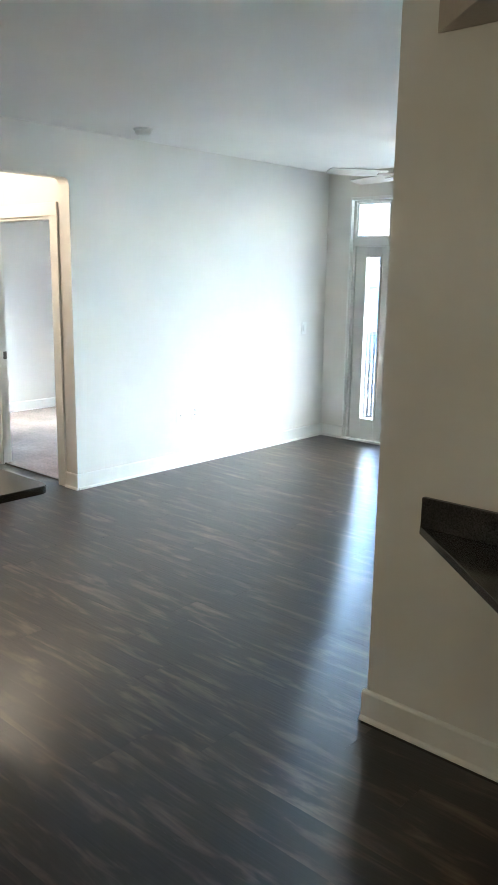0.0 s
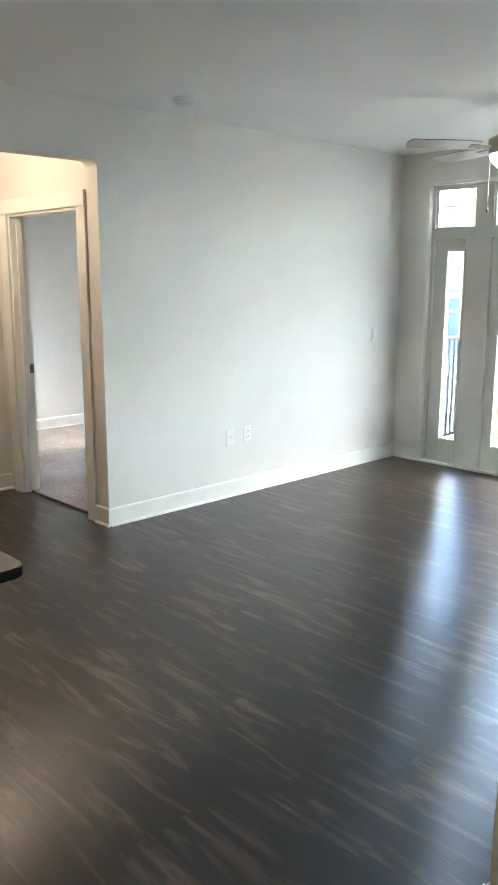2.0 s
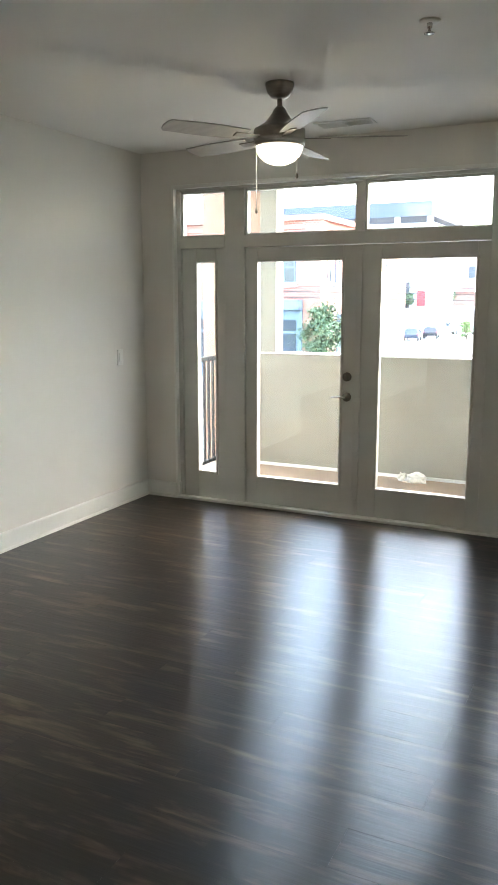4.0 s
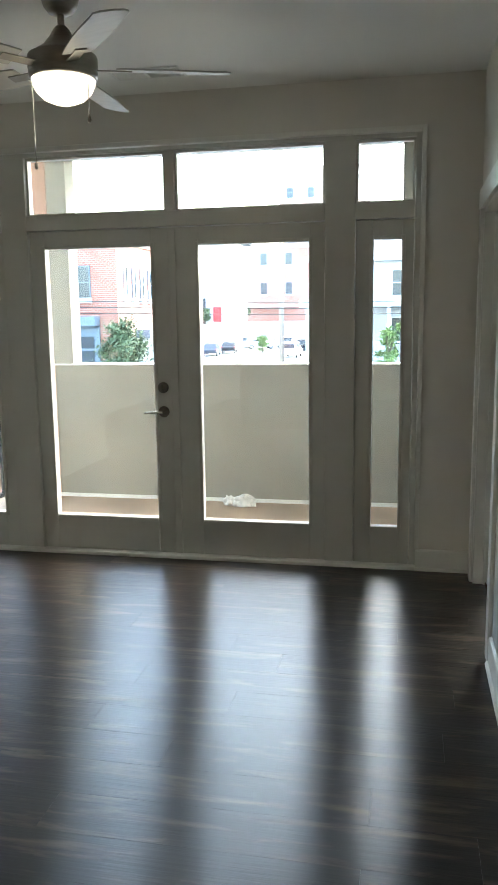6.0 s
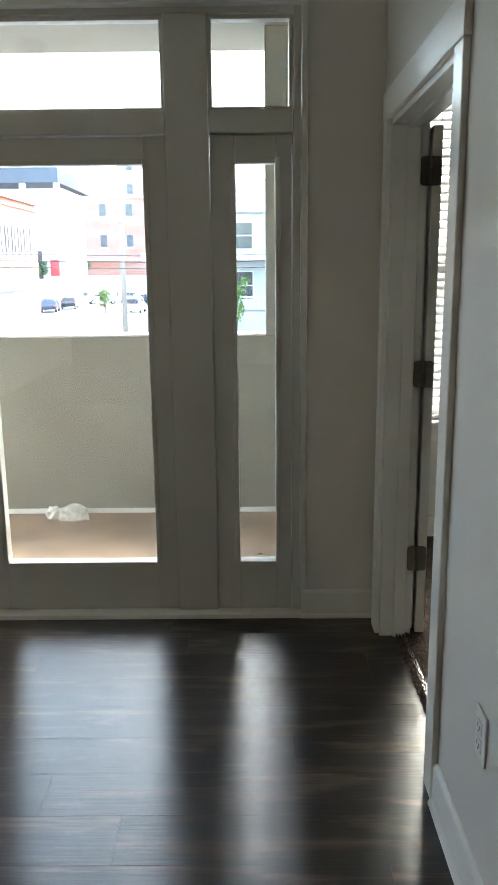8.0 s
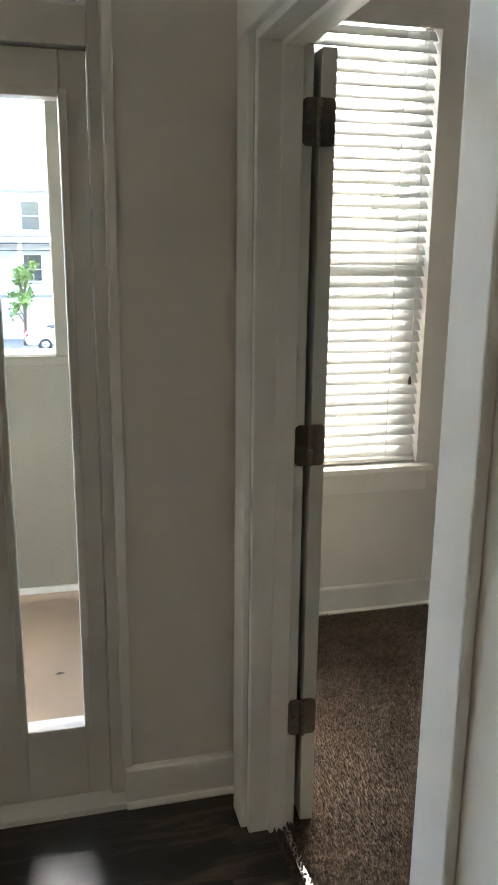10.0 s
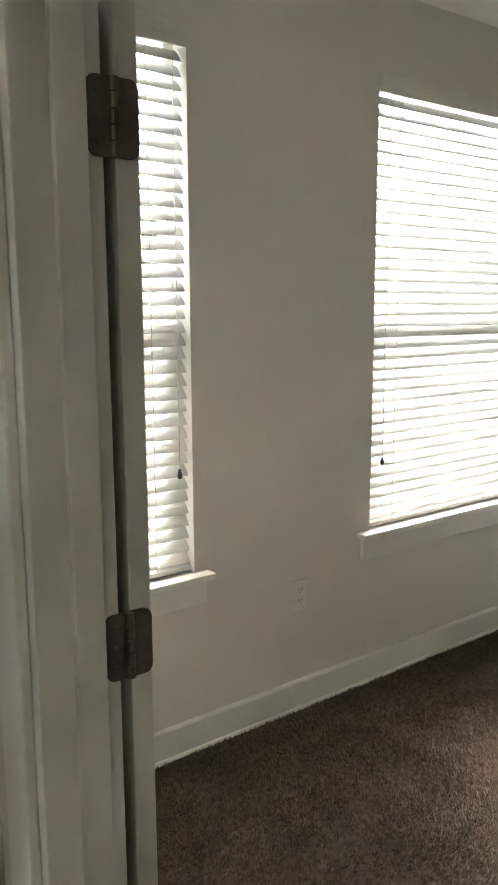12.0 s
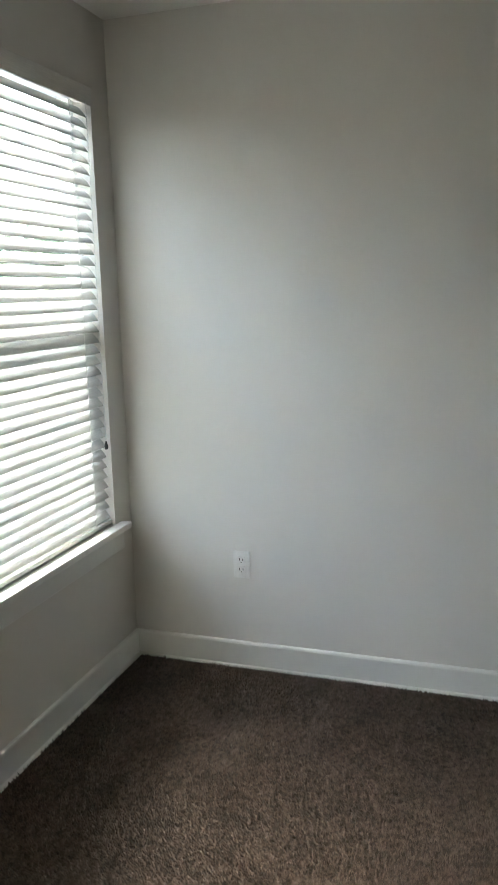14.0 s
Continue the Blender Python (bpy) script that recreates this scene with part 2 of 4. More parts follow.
def tube(name, mat, pts, r, parent=None, seg=8, r_end=None, kind=""):
    bm = bmesh.new()
    rings = []
    pts = [Vector(p) for p in pts]
    for k, p in enumerate(pts):
        d = (pts[min(k + 1, len(pts) - 1)] - pts[max(k - 1, 0)]).normalized()
        u = d.cross(Vector((0, 0, 1)) if abs(d.z) < 0.9 else Vector((1, 0, 0))).normalized()
        w = d.cross(u)
        rr = r if r_end is None else r + (r_end - r) * k / (len(pts) - 1)
        rings.append([bm.verts.new(p + rr * (u * math.cos(2 * math.pi * i / seg) + w * math.sin(2 * math.pi * i / seg))) for i in range(seg)])
    for a, b in zip(rings, rings[1:]):
        for i in range(seg):
            bm.faces.new((a[i], a[(i + 1) % seg], b[(i + 1) % seg], b[i]))
    bm.faces.new(rings[0])
    bm.faces.new(rings[-1])
    return finish(name, bm, mat, parent, smooth=True, kind=kind)


def prism(name, mat, outline, z0, z1, parent=None, bevel=0.0):
    """Flat outline (x, y) raised from z0 to z1."""
    bm = bmesh.new()
    a = [bm.verts.new((x, y, z0)) for x, y in outline]
    b = [bm.verts.new((x, y, z1)) for x, y in outline]
    bm.faces.new(a)
    bm.faces.new(b)
    for i in range(len(outline)):
        j = (i + 1) % len(outline)
        bm.faces.new((a[i], a[j], b[j], b[i]))
    return finish(name, bm, mat, parent, bevel)


def empty(name, loc=(0, 0, 0), rz=0.0):
    ob = new(name)
    ob.matrix_basis = pose(*loc, 0, 0, rz)
    return ob


def structure(name, mat, lst, label="", bevel=0.0):
    return tagged(boxes(name, mat, lst, None, bevel), label, kind="structure")


# ---- plan ----
H = 2.615            # ceiling
RX = 3.40           # face of the right wall
RX2 = 3.52          # its bedroom face
D0, D1 = -1.085, -0.17   # bedroom doorway along the right wall
WX0, WX1 = 0.285, 3.10  # glazed opening
WTOP = 2.355
HY = -3.085          # hall wall with the door
KY = -4.25          # end of the right wall, kitchen side
BY = 0.985           # bedroom window wall
EX = 6.39            # bedroom far wall
DH = 2.03            # hall door height
BDH = 1.925          # bedroom door height

# ---- large structure ----
structure("floor", M_SUB, [(-1.45, RX + 0.09, -8.7, 0.15, -0.15, -0.012), (RX + 0.09, 6.5, -8.7, KY + 0.02, -0.15, -0.012)])
structure("wall_west", M_WALL, [(-0.13, 0, HY, 0.15, 0, H)], "off-white painted long wall")
structure("wall_hall_header", M_WALL, [(-0.13, 0, -5.6, HY - 0.045, 2.285, H), (-0.13, 0, -8.6, -5.6, 0, H)])
bm = bmesh.new()
prof = [(HY, H), (HY - 0.045, H)] + [(HY - 0.045 + 0.045 * math.sin(k * math.pi / 12), 2.24 + 0.045 * math.cos(k * math.pi / 12)) for k in range(7)]
va = [bm.verts.new((-0.13, y, z)) for y, z in prof]
vb = [bm.verts.new((0.0, y, z)) for y, z in prof]
bm.faces.new(va)
bm.faces.new(vb)
for i in range(len(prof)):
    bm.faces.new((va[i], va[(i + 1) % len(prof)], vb[(i + 1) % len(prof)], vb[i]))
finish("wall_header_corner", bm, M_WALL, kind="structure")
HD0, HD1 = -1.15, -0.235    # hall door opening
HXW = -1.33                 # hall far wall
structure("wall_hall_north", M_WALL, [(HD1, -0.13, HY, HY + 0.13, 0, H), (HD0, HD1, HY, HY + 0.13, DH, H), (-3.3, HD0, HY, HY + 0.13, 0, H)])
structure("wall_hall_west", M_WALL, [(HXW - 0.12, HXW, -8.6, HY, 0, H)])
structure("wall_side_bedroom", M_WALL, [(-3.42, -3.3, HY, 0.15, 0, H), (-3.3, -2.1, 0.0, 0.15, 0, H), (-1.5, -0.13, 0.0, 0.15, 0, H), (-2.1, -1.5, 0.0, 0.15, 0, 0.9), (-2.1, -1.5, 0.0, 0.15, 2.0, H)])
# carpet coloured paler here to stand for the room's bright window light
structure("floor_side_bedroom", M_CARPET2, [(-3.3, -0.13, HY + 0.13, 0.0, -0.1, 0.008), (HD0, HD1, HY + 0.06, HY + 0.13, -0.1, 0.008)], "cut-pile carpet with bright window glare put into its colour")
structure("wall_window_side", M_WALL, [(0, WX0, 0, 0.15, 0, H), (WX0, WX1, 0, 0.15, WTOP, H), (WX1, RX2, 0, 0.15, 0, H)])
structure("wall_east", M_WALL, [(RX, RX2, KY, D0, 0, H), (RX, RX2, D0, D1, BDH, H), (RX, RX2, D1, 0.0, 0, H), (RX2, 6.5, KY, KY + 0.14, 0, H)])
structure("wall_balcony_side", M_STUCCO, [(RX2 - 0.16, RX2 - 0.004, 0.15, 1.14, 0, H), (RX2 - 0.16, RX2 - 0.004, 1.14, 1.72, -0.3, 2.9)])
structure("wall_kitchen_south", M_WALL, [(-1.4, 6.5, -8.7, -8.6, 0, H)])
structure("wall_kitchen_east", M_WALL, [(6.4, 6.5, -8.6, KY, 0, H)])
W1A, W1B, W2A, W2B, WB0, WB1 = 3.70, 4.405, 5.23, 6.25, 0.635, 2.34
structure("wall_bedroom_north", M_WALL, [(RX2, W1A, BY, BY + 0.15, 0, H), (W1A, W1B, BY, BY + 0.15, 0, WB0), (W1A, W1B, BY, BY + 0.15, WB1, H), (W1B, W2A, BY, BY + 0.15, 0, H),
          (W2A, W2B, BY, BY + 0.15, 0, WB0), (W2A, W2B, BY, BY + 0.15, WB1, H), (W2B, EX + 0.12, BY, BY + 0.15, 0, H)])
structure("wall_bedroom_east", M_WALL, [(EX, EX + 0.12, KY + 0.14, BY, 0, H)])
structure("wall_bedroom_west", M_WALL, [(RX2 - 0.004, RX2, 0.15, BY, 0, H)])
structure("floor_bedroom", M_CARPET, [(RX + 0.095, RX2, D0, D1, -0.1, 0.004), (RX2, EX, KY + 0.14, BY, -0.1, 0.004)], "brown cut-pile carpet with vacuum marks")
structure("ceiling", M_CEIL, [(-3.5, 6.55, -8.7, 0.15, H, H + 0.2), (RX2, 6.55, 0.15, 1.15, H, H + 0.2)], "smooth matte off-white ceiling")


def baseboard(a, b, n):
    """Board with a shoe moulding from a to b; n points into the room."""
    (xa, ya), (xb, yb) = a, b
    L = math.hypot(xb - xa, yb - ya)
    bm = bmesh.new()
    prof = [(0, 0), (0.026, 0), (0.026, 0.006), (0.022, 0.014), (0.015, 0.018), (0.015, 0.110), (0.012, 0.117), (0.006, 0.120), (0, 0.120)]
    va = [bm.verts.new((xa + n[0] * d, ya + n[1] * d, z)) for d, z in prof]
    vb = [bm.verts.new((xb + n[0] * d, yb + n[1] * d, z)) for d, z in prof]
    bm.faces.new(va)
    bm.faces.new(vb)
    for i in range(len(prof)):
        bm.faces.new((va[i], va[(i + 1) % len(prof)], vb[(i + 1) % len(prof)], vb[i]))
    return tagged(finish("baseboard", bm, M_TRIM), "white painted baseboard with shoe moulding", kind="structure")


baseboard((0, HY - 0.002), (0, 0), (1, 0))
baseboard((HD1 + 0.1, HY), (0.0165, HY), (0, -1))
baseboard((0.015, 0), (WX0, 0), (0, -1))
baseboard((WX0, 0.0), (WX0, 0.05), (1, 0))
baseboard((WX1, 0), (RX, 0), (0, -1))
baseboard((RX, KY - 0.002), (RX, D0 - 0.102), (-1, 0))
baseboard((RX - 0.0165, KY), (6.4, KY), (0, -1))
baseboard((HXW, -8.0), (HXW, HY), (1, 0))
baseboard((RX2, BY), (EX, BY), (0, -1))
baseboard((EX, -3.9), (EX, BY - 0.015), (-1, 0))
baseboard((-3.3, HY + 0.13), (-3.3, 0), (1, 0))
baseboard((RX2, -4.0), (RX2, D0 - 0.11), (1, 0))


# ---- doorways ----
def casing_set(name, boards, jambs):
    g = tagged(empty(name), "white painted door casing and jamb", kind="structure")
    boxes("casing", M_TRIM, boards, g, 0.004)
    boxes("jamb", M_TRIM, jambs, g, 0.002)
    return g


cw, ct = 0.085, 0.018
casing_set("door_1", [
    (RX - ct, RX, D1 + 0.005, D1 + 0.005 + cw, 0, BDH), (RX - ct, RX, D0 - 0.005 - cw, D0 - 0.005, 0, BDH),
    (RX - ct - 0.002, RX, D0 - 0.012 - cw, D1 + 0.012 + cw, BDH, BDH + 0.1),
    (RX2, RX2 + ct, D1 + 0.03, D1 + 0.03 + cw, 0, BDH), (RX2, RX2 + ct, D0 - 0.005 - cw, D0 - 0.005, 0, BDH),
    (RX2, RX2 + ct, D0 - cw, D1 + 0.03 + cw, BDH, BDH + 0.09)],
    [(RX - 0.001, RX2 + 0.001, D1 - 0.018, D1 + 0.006, 0, BDH - 0.02), (RX - 0.001, RX2 + 0.001, D0 - 0.006, D0 + 0.018, 0, BDH - 0.02),
     (RX - 0.001, RX2 + 0.001, D0, D1, BDH - 0.02, BDH + 0.002),
     (RX + 0.05, RX + 0.095, D1 - 0.03, D1 - 0.018, 0, BDH - 0.02), (RX + 0.05, RX + 0.095, D0 + 0.018, D0 + 0.03, 0, BDH - 0.02),
     (RX + 0.05, RX + 0.095, D0 + 0.018, D1 - 0.018, BDH - 0.032, BDH - 0.02)])
hc = 0.10
hall_door = casing_set("door_2", [
    (HD0 - hc, HD0 - 0.005, HY - ct, HY, 0, DH), (HD1 + 0.005, HD1 + hc, HY - ct, HY, 0, DH), (HD0 - hc, HD1 + hc, HY - ct - 0.002, HY, DH, DH + 0.095)],
    [(HD0 - 0.006, HD0 + 0.018, HY - 0.001, HY + 0.131, 0, DH - 0.02), (HD1 - 0.018, HD1 + 0.006, HY - 0.001, HY + 0.131, 0, DH - 0.02), (HD0, HD1, HY - 0.001, HY + 0.131, DH - 0.02, DH + 0.002),
     (HD0 + 0.018, HD0 + 0.03, HY + 0.045, HY + 0.09, 0, DH - 0.02), (HD1 - 0.03, HD1 - 0.018, HY + 0.045, HY + 0.09, 0, DH - 0.02)])
boxes("strike_plate", M_BRONZE, [(HD0 + 0.018, HD0 + 0.021, HY + 0.095, HY + 0.128, 0.90, 0.965)], hall_door, 0.002)
tagged(boxes("threshold_strip", M_CHROME, [(RX + 0.085, RX + 0.105, D0 + 0.02, D1 - 0.02, -0.01, 0.009)], None, 0.003), "thin bright metal carpet edging strip in the doorway", kind="structure")
tagged(boxes("threshold_strip", M_BRONZE, [(HD0 + 0.02, HD1 - 0.02, HY + 0.05, HY + 0.07, -0.01, 0.012)], None, 0.003), "dark carpet edging strip in the doorway", kind="structure")


def hinge(parent, z, open_deg):
    """Butt hinge about the pin at the parent's origin; one leaf on the jamb, one on the door's edge."""
    bm = bmesh.new()
    def plate(sign, ang):
        m = pose(0, 0, z, 0, 0, ang)
        pts = []
        w, h, r = 0.036, 0.049, 0.012
        for cx, cz, a0 in ((w - r, h - r, 0), (w - r, -h + r, -90)):
            for k in range(4):
                a = radians(a0 + (90 - 30 * k if a0 == 0 else -30 * k))
                pts.append((cx + r * math.cos(a), cz + r * math.sin(a)) if a0 == 0 else (cx + r * math.cos(radians(-30 * k)), cz + r * math.sin(radians(-30 * k))))
        pts = [(0, h)] + pts + [(0, -h)]
        f = [bm.verts.new(m @ Vector((sign * px, -0.0035, pz))) for px, pz in pts]
        b = [bm.verts.new(m @ Vector((sign * px, 0.0015, pz))) for px, pz in pts]
        bm.faces.new(f)
        bm.faces.new(b)
        for i in range(len(pts)):
            j = (i + 1) % len(pts)
            bm.faces.new((f[i], f[j], b[j], b[i]))
    plate(-1, 0)
    plate(1, open_deg)
    h1 = finish("hinge", bm, M_BRONZE, parent)
    for k in range(5):
        z0 = z - 0.049 + k * 0.0198
        bm = bmesh.new()
        bmesh.ops.create_cone(bm, cap_ends=True, segments=12, radius1=0.0065, radius2=0.0065, depth=0.0188, matrix=Matrix.Translation((0, -0.006, z0 + 0.0095)))
        finish("knuckle", bm, M_BRONZE, h1, 0.001)
    bm = bmesh.new()
    for sx in (-0.022, 0.022):
        for dz in (-0.03, 0.0, 0.03):
            bmesh.ops.create_cone(bm, cap_ends=True, segments=8, radius1=0.0045, radius2=0.0035, depth=0.002, matrix=Matrix.Translation((sx, -0.0045, z + dz)) @ Matrix.Rotation(radians(90), 4, "X"))
    finish("screw", bm, M_BRONZE, h1)
    return h1


# bedroom door, swung fully back beside the wall
bd = tagged(empty("bedroom_door", (RX2 + 0.014, D1 - 0.019, 0)), "white painted interior door swung wide open on dark hinges", "door")
OPEN = -4
mm = pose(0, 0, 0, 0, 0, OPEN)
boxes("leaf", M_DOOR, [(0.004, 0.038, 0.002, 0.79, 0.014, BDH - 0.025)], bd, 0.002, m=mm)
boxes("panel", M_DOOR, [(0.036, 0.042, 0.12, 0.68, 0.25, 0.9), (0.036, 0.042, 0.12, 0.68, 1.05, 1.78)], bd, 0.004, m=mm)
for hz in (1.75, 1.04, 0.325):
    hinge(bd, hz, OPEN)
lathe("knob", M_BRONZE, [(0.03, 0), (0.03, 0.006), (0.012, 0.01), (0.012, 0.035), (0.027, 0.045), (0.03, 0.056), (0.022, 0.066), (0.004, 0.068)], bd, 20, mm @ pose(0.038, 0.73, 0.95, 0, 90, 0))

hd = tagged(empty("hall_bedroom_door", (HD1 - 0.02, HY + 0.135, 0)), "white painted interior door standing open against the wall", "door")
boxes("leaf", M_DOOR, [(-0.002, 0.033, 0.004, 0.77, 0.016, DH - 0.025)], hd, 0.002)
lathe("knob", M_BRONZE, [(0.03, 0), (0.03, 0.006), (0.012, 0.01), (0.012, 0.035), (0.027, 0.045), (0.03, 0.056), (0.022, 0.066), (0.004, 0.068)], hd, 20, pose(-0.002, 0.71, 0.95, 0, -90, 0))

# ---- glazed wall: frame, sidelights, transoms ----
FY0, FY1 = 0.035, 0.125
PL0, PL1, PR0, PR1 = 0.695, 0.855, 2.59, 2.752
MID = 1.722
ZT0, ZT1 = 1.915, 2.0     # transom bar
gw = tagged(empty("window_1"), "grey-white painted frame of the glazed balcony wall", kind="structure")
boxes("frame", M_DOOR, [(WX0, WX0 + 0.035, FY0, FY1, 0, WTOP), (WX1 - 0.035, WX1, FY0, FY1, 0, WTOP),
                        (WX0 + 0.035, WX1 - 0.035, FY0, FY1, WTOP - 0.03, WTOP)], gw, 0.003)
boxes("post", M_DOOR, [(PL0, PL1, FY0 - 0.004, FY1, 0.0, WTOP - 0.03)], gw, 0.003)
boxes("post", M_DOOR, [(PR0, PR1, FY0 - 0.004, FY1, 0.0, WTOP - 0.03)], gw, 0.003)
boxes("transom_bar", M_DOOR, [(WX0 + 0.035, PL0, FY0 - 0.008, FY1, ZT0, ZT1), (PL1, PR0, FY0 - 0.008, FY1, ZT0, ZT1), (PR1, WX1 - 0.035, FY0 - 0.008, FY1, ZT0, ZT1)], gw, 0.004)
boxes("mullion", M_DOOR, [(MID - 0.028, MID + 0.028, FY0 + 0.006, FY1, ZT1, WTOP - 0.03)], gw, 0.003)
boxes("bead", M_DOOR, [(a, b, FY0 + 0.02, FY1 - 0.02, z0, z1) for a, b in ((WX0 + 0.035, PL0), (PL1, MID - 0.028), (MID + 0.028, PR0), (PR1, WX1 - 0.035)) for z0, z1 in ((ZT1, ZT1 + 0.012), (WTOP - 0.045, WTOP - 0.03))]
      + [(x, x + 0.014, FY0 + 0.02, FY1 - 0.02, ZT1 + 0.012, WTOP - 0.045) for x in (WX0 + 0.035, PL0 - 0.014, PL1, MID - 0.042, MID + 0.028, PR0 - 0.014, PR1, WX1 - 0.049)], gw, 0.002)
for a, b in ((WX0 + 0.04, PL0 - 0.004), (PL1 + 0.004, MID - 0.03), (MID + 0.03, PR0 - 0.004), (PR1 + 0.004, WX1 - 0.04)):
    g = boxes("glass", M_GLASS, [(a, b, 0.076, 0.081, ZT1 + 0.004, WTOP - 0.034)], gw)
    g.visible_shadow = False
boxes("sill", M_TRIM, [(WX0, WX1, -0.02, FY0 - 0.004, -0.005, 0.02), (WX0, WX1, FY0 - 0.004, 0.16, -0.005, 0.012)], gw, 0.004)
boxes("reveal", M_TRIM, [(WX0 - 0.012, WX0 + 0.006, -0.012, FY0, 0.122, WTOP + 0.016), (WX1 - 0.006, WX1 + 0.018, -0.012, FY0, 0.122, WTOP + 0.016), (WX0 + 0.006, WX1 - 0.006, -0.012, FY0, WTOP - 0.010, WTOP + 0.016)], gw, 0.003)


def glazed_leaf(parent, x0, x1, g0, g1, y0, y1, z0, z1, gz0, gz1):
    """Stiles, rails, glazing bead and pane of one door or sidelight."""
    boxes("stile", M_DOOR, [(x0, g0, y0, y1, z0, z1)], parent, 0.003)
    boxes("stile", M_DOOR, [(g1, x1, y0, y1, z0, z1)], parent, 0.003)
    boxes("rail", M_DOOR, [(g0, g1, y0, y1, z0, gz0)], parent, 0.003)
    boxes("rail", M_DOOR, [(g0, g1, y0, y1, gz1, z1)], parent, 0.003)
    b = 0.016
    boxes("bead", M_DOOR, [(g0 - b, g0 + 0.004, y0 - 0.007, y1 + 0.007, gz0 - b, gz1 + b), (g1 - 0.004, g1 + b, y0 - 0.007, y1 + 0.007, gz0 - b, gz1 + b),
                           (g0 + 0.004, g1 - 0.004, y0 - 0.007, y1 + 0.007, gz0 - b, gz0 + 0.004), (g0 + 0.004, g1 - 0.004, y0 - 0.007, y1 + 0.007, gz1 - 0.004, gz1 + b)], parent, 0.003)
    g = boxes("glass", M_GLASS, [(g0 - 0.003, g1 + 0.003, (y0 + y1) / 2 - 0.003, (y0 + y1) / 2 + 0.003, gz0 - 0.003, gz1 + 0.003)], parent)
    g.visible_shadow = False


GZ0, GZ1 = 0.222, 1.815
for nm, a, b, g0, g1 in (("sidelight", WX0 + 0.035, PL0, 0.445, 0.605), ("sidelight", PR1, WX1 - 0.035, 2.845, 3.003)):
    s = tagged(empty(nm), "fixed narrow glazed sidelight in a painted frame", "sidelight", "sidelights of the balcony doors")
    glazed_leaf(s, a + 0.002, b - 0.002, g0, g1, 0.055, 0.1, 0.012, ZT0 - 0.002, GZ0, GZ1)


def french_door(x0, x1, g0, g1, astragal):
    d = tagged(empty("french_door"), "closed full-glass french door in grey-white paint", "door", "balcony french doors")
    glazed_leaf(d, x0 + 0.003, x1 - 0.003, g0, g1, 0.055, 0.1, 0.014, ZT0 - 0.003, GZ0, GZ1)
    if astragal:
        boxes("astragal", M_DOOR, [(x0 - 0.022, x0 + 0.022, 0.044, 0.0545, 0.016, ZT0 - 0.006)], d, 0.004)
    return d


fl = french_door(PL1, MID, 0.948, 1.60, False)
fr = french_door(MID, PR0, 1.872, 2.503, True)


def lever(parent, x, y, z):
    m = pose(x, y, z, 90, 0, 0)
    h = lathe("handle", M_BRONZE, [(0.033, 0), (0.033, 0.006), (0.029, 0.012), (0.012, 0.016), (0.012, 0.045), (0.003, 0.047)], parent, 24, m)
    tube("lever", M_CHROME, [(x + 0.004, y - 0.045, z), (x - 0.03, y - 0.05, z), (x - 0.07, y - 0.052, z - 0.001), (x - 0.105, y - 0.047, z - 0.004)], 0.0085, h, 10, 0.006)
    k = lathe("deadbolt", M_BRONZE, [(0.032, 0), (0.032, 0.01), (0.027, 0.018), (0.01, 0.02), (0.003, 0.021)], parent, 24, pose(x, y, z + 0.142, 90, 0, 0))
    boxes("thumb_turn", M_BRONZE, [(x - 0.004, x + 0.004, y - 0.042, y - 0.02, z + 0.124, z + 0.16)], k, 0.002)


lever(fl, 1.648, 0.055, 0.867)


# ---- wall and ceiling fittings ----
def outlet(loc, rz, slots=True, kind="outlet"):
    lab = "white plastic duplex outlet on the painted wall" if slots else "white plastic wall plate on the painted wall"
    o = tagged(empty("wall_" + kind, loc, rz), lab, kind, "wall plates")
    boxes("plate", M_PLATE, [(-0.036, 0.036, -0.006, 0.0, -0.059, 0.059)], o, 0.0025)
    if slots:
        for s in (-0.021, 0.021):
            boxes("receptacle", M_PLATE, [(-0.017, 0.017, -0.009, -0.006, s - 0.015, s + 0.015)], o, 0.003)
            boxes("slot", M_SLOT, [(-0.009, -0.006, -0.0095, -0.0088, s - 0.003, s + 0.008), (0.006, 0.009, -0.0095, -0.0088, s - 0.003, s + 0.007), (-0.002, 0.002, -0.0095, -0.0088, s - 0.011, s - 0.007)], o)
    elif kind == "switch":
        boxes("rocker", M_PLATE, [(-0.016, 0.016, -0.010, -0.006, -0.033, 0.033)], o, 0.002)
    else:
        lathe("jack", M_CHROME, [(0.006, 0), (0.006, 0.008), (0.002, 0.009)], o, 12, pose(0, -0.006, 0, 90, 0, 0))
    return o


outlet((0, -2.02, 0.448), 90, False, "cable_plate")
outlet((0, -1.845, 0.452), 90)
outlet((0, -0.335, 1.12), 90, False, "switch")
outlet((RX, -1.54, 0.435), -90)
outlet((4.865, BY, 0.455), 0)
outlet((EX, 0.482, 0.46), -90)


def smoke_detector():
    s = tagged(empty("smoke_detector", (0.40, -2.735, H)), "round white plastic smoke detector on the ceiling", "detector")
    lathe("base", M_PLATE, [(0.068, 0), (0.068, -0.008), (0.064, -0.012)], s, 28)
    lathe("body", M_PLATE, [(0.058, -0.012), (0.056, -0.026), (0.048, -0.040), (0.02, -0.045), (0.003, -0.045)], s, 28)


smoke_detector()


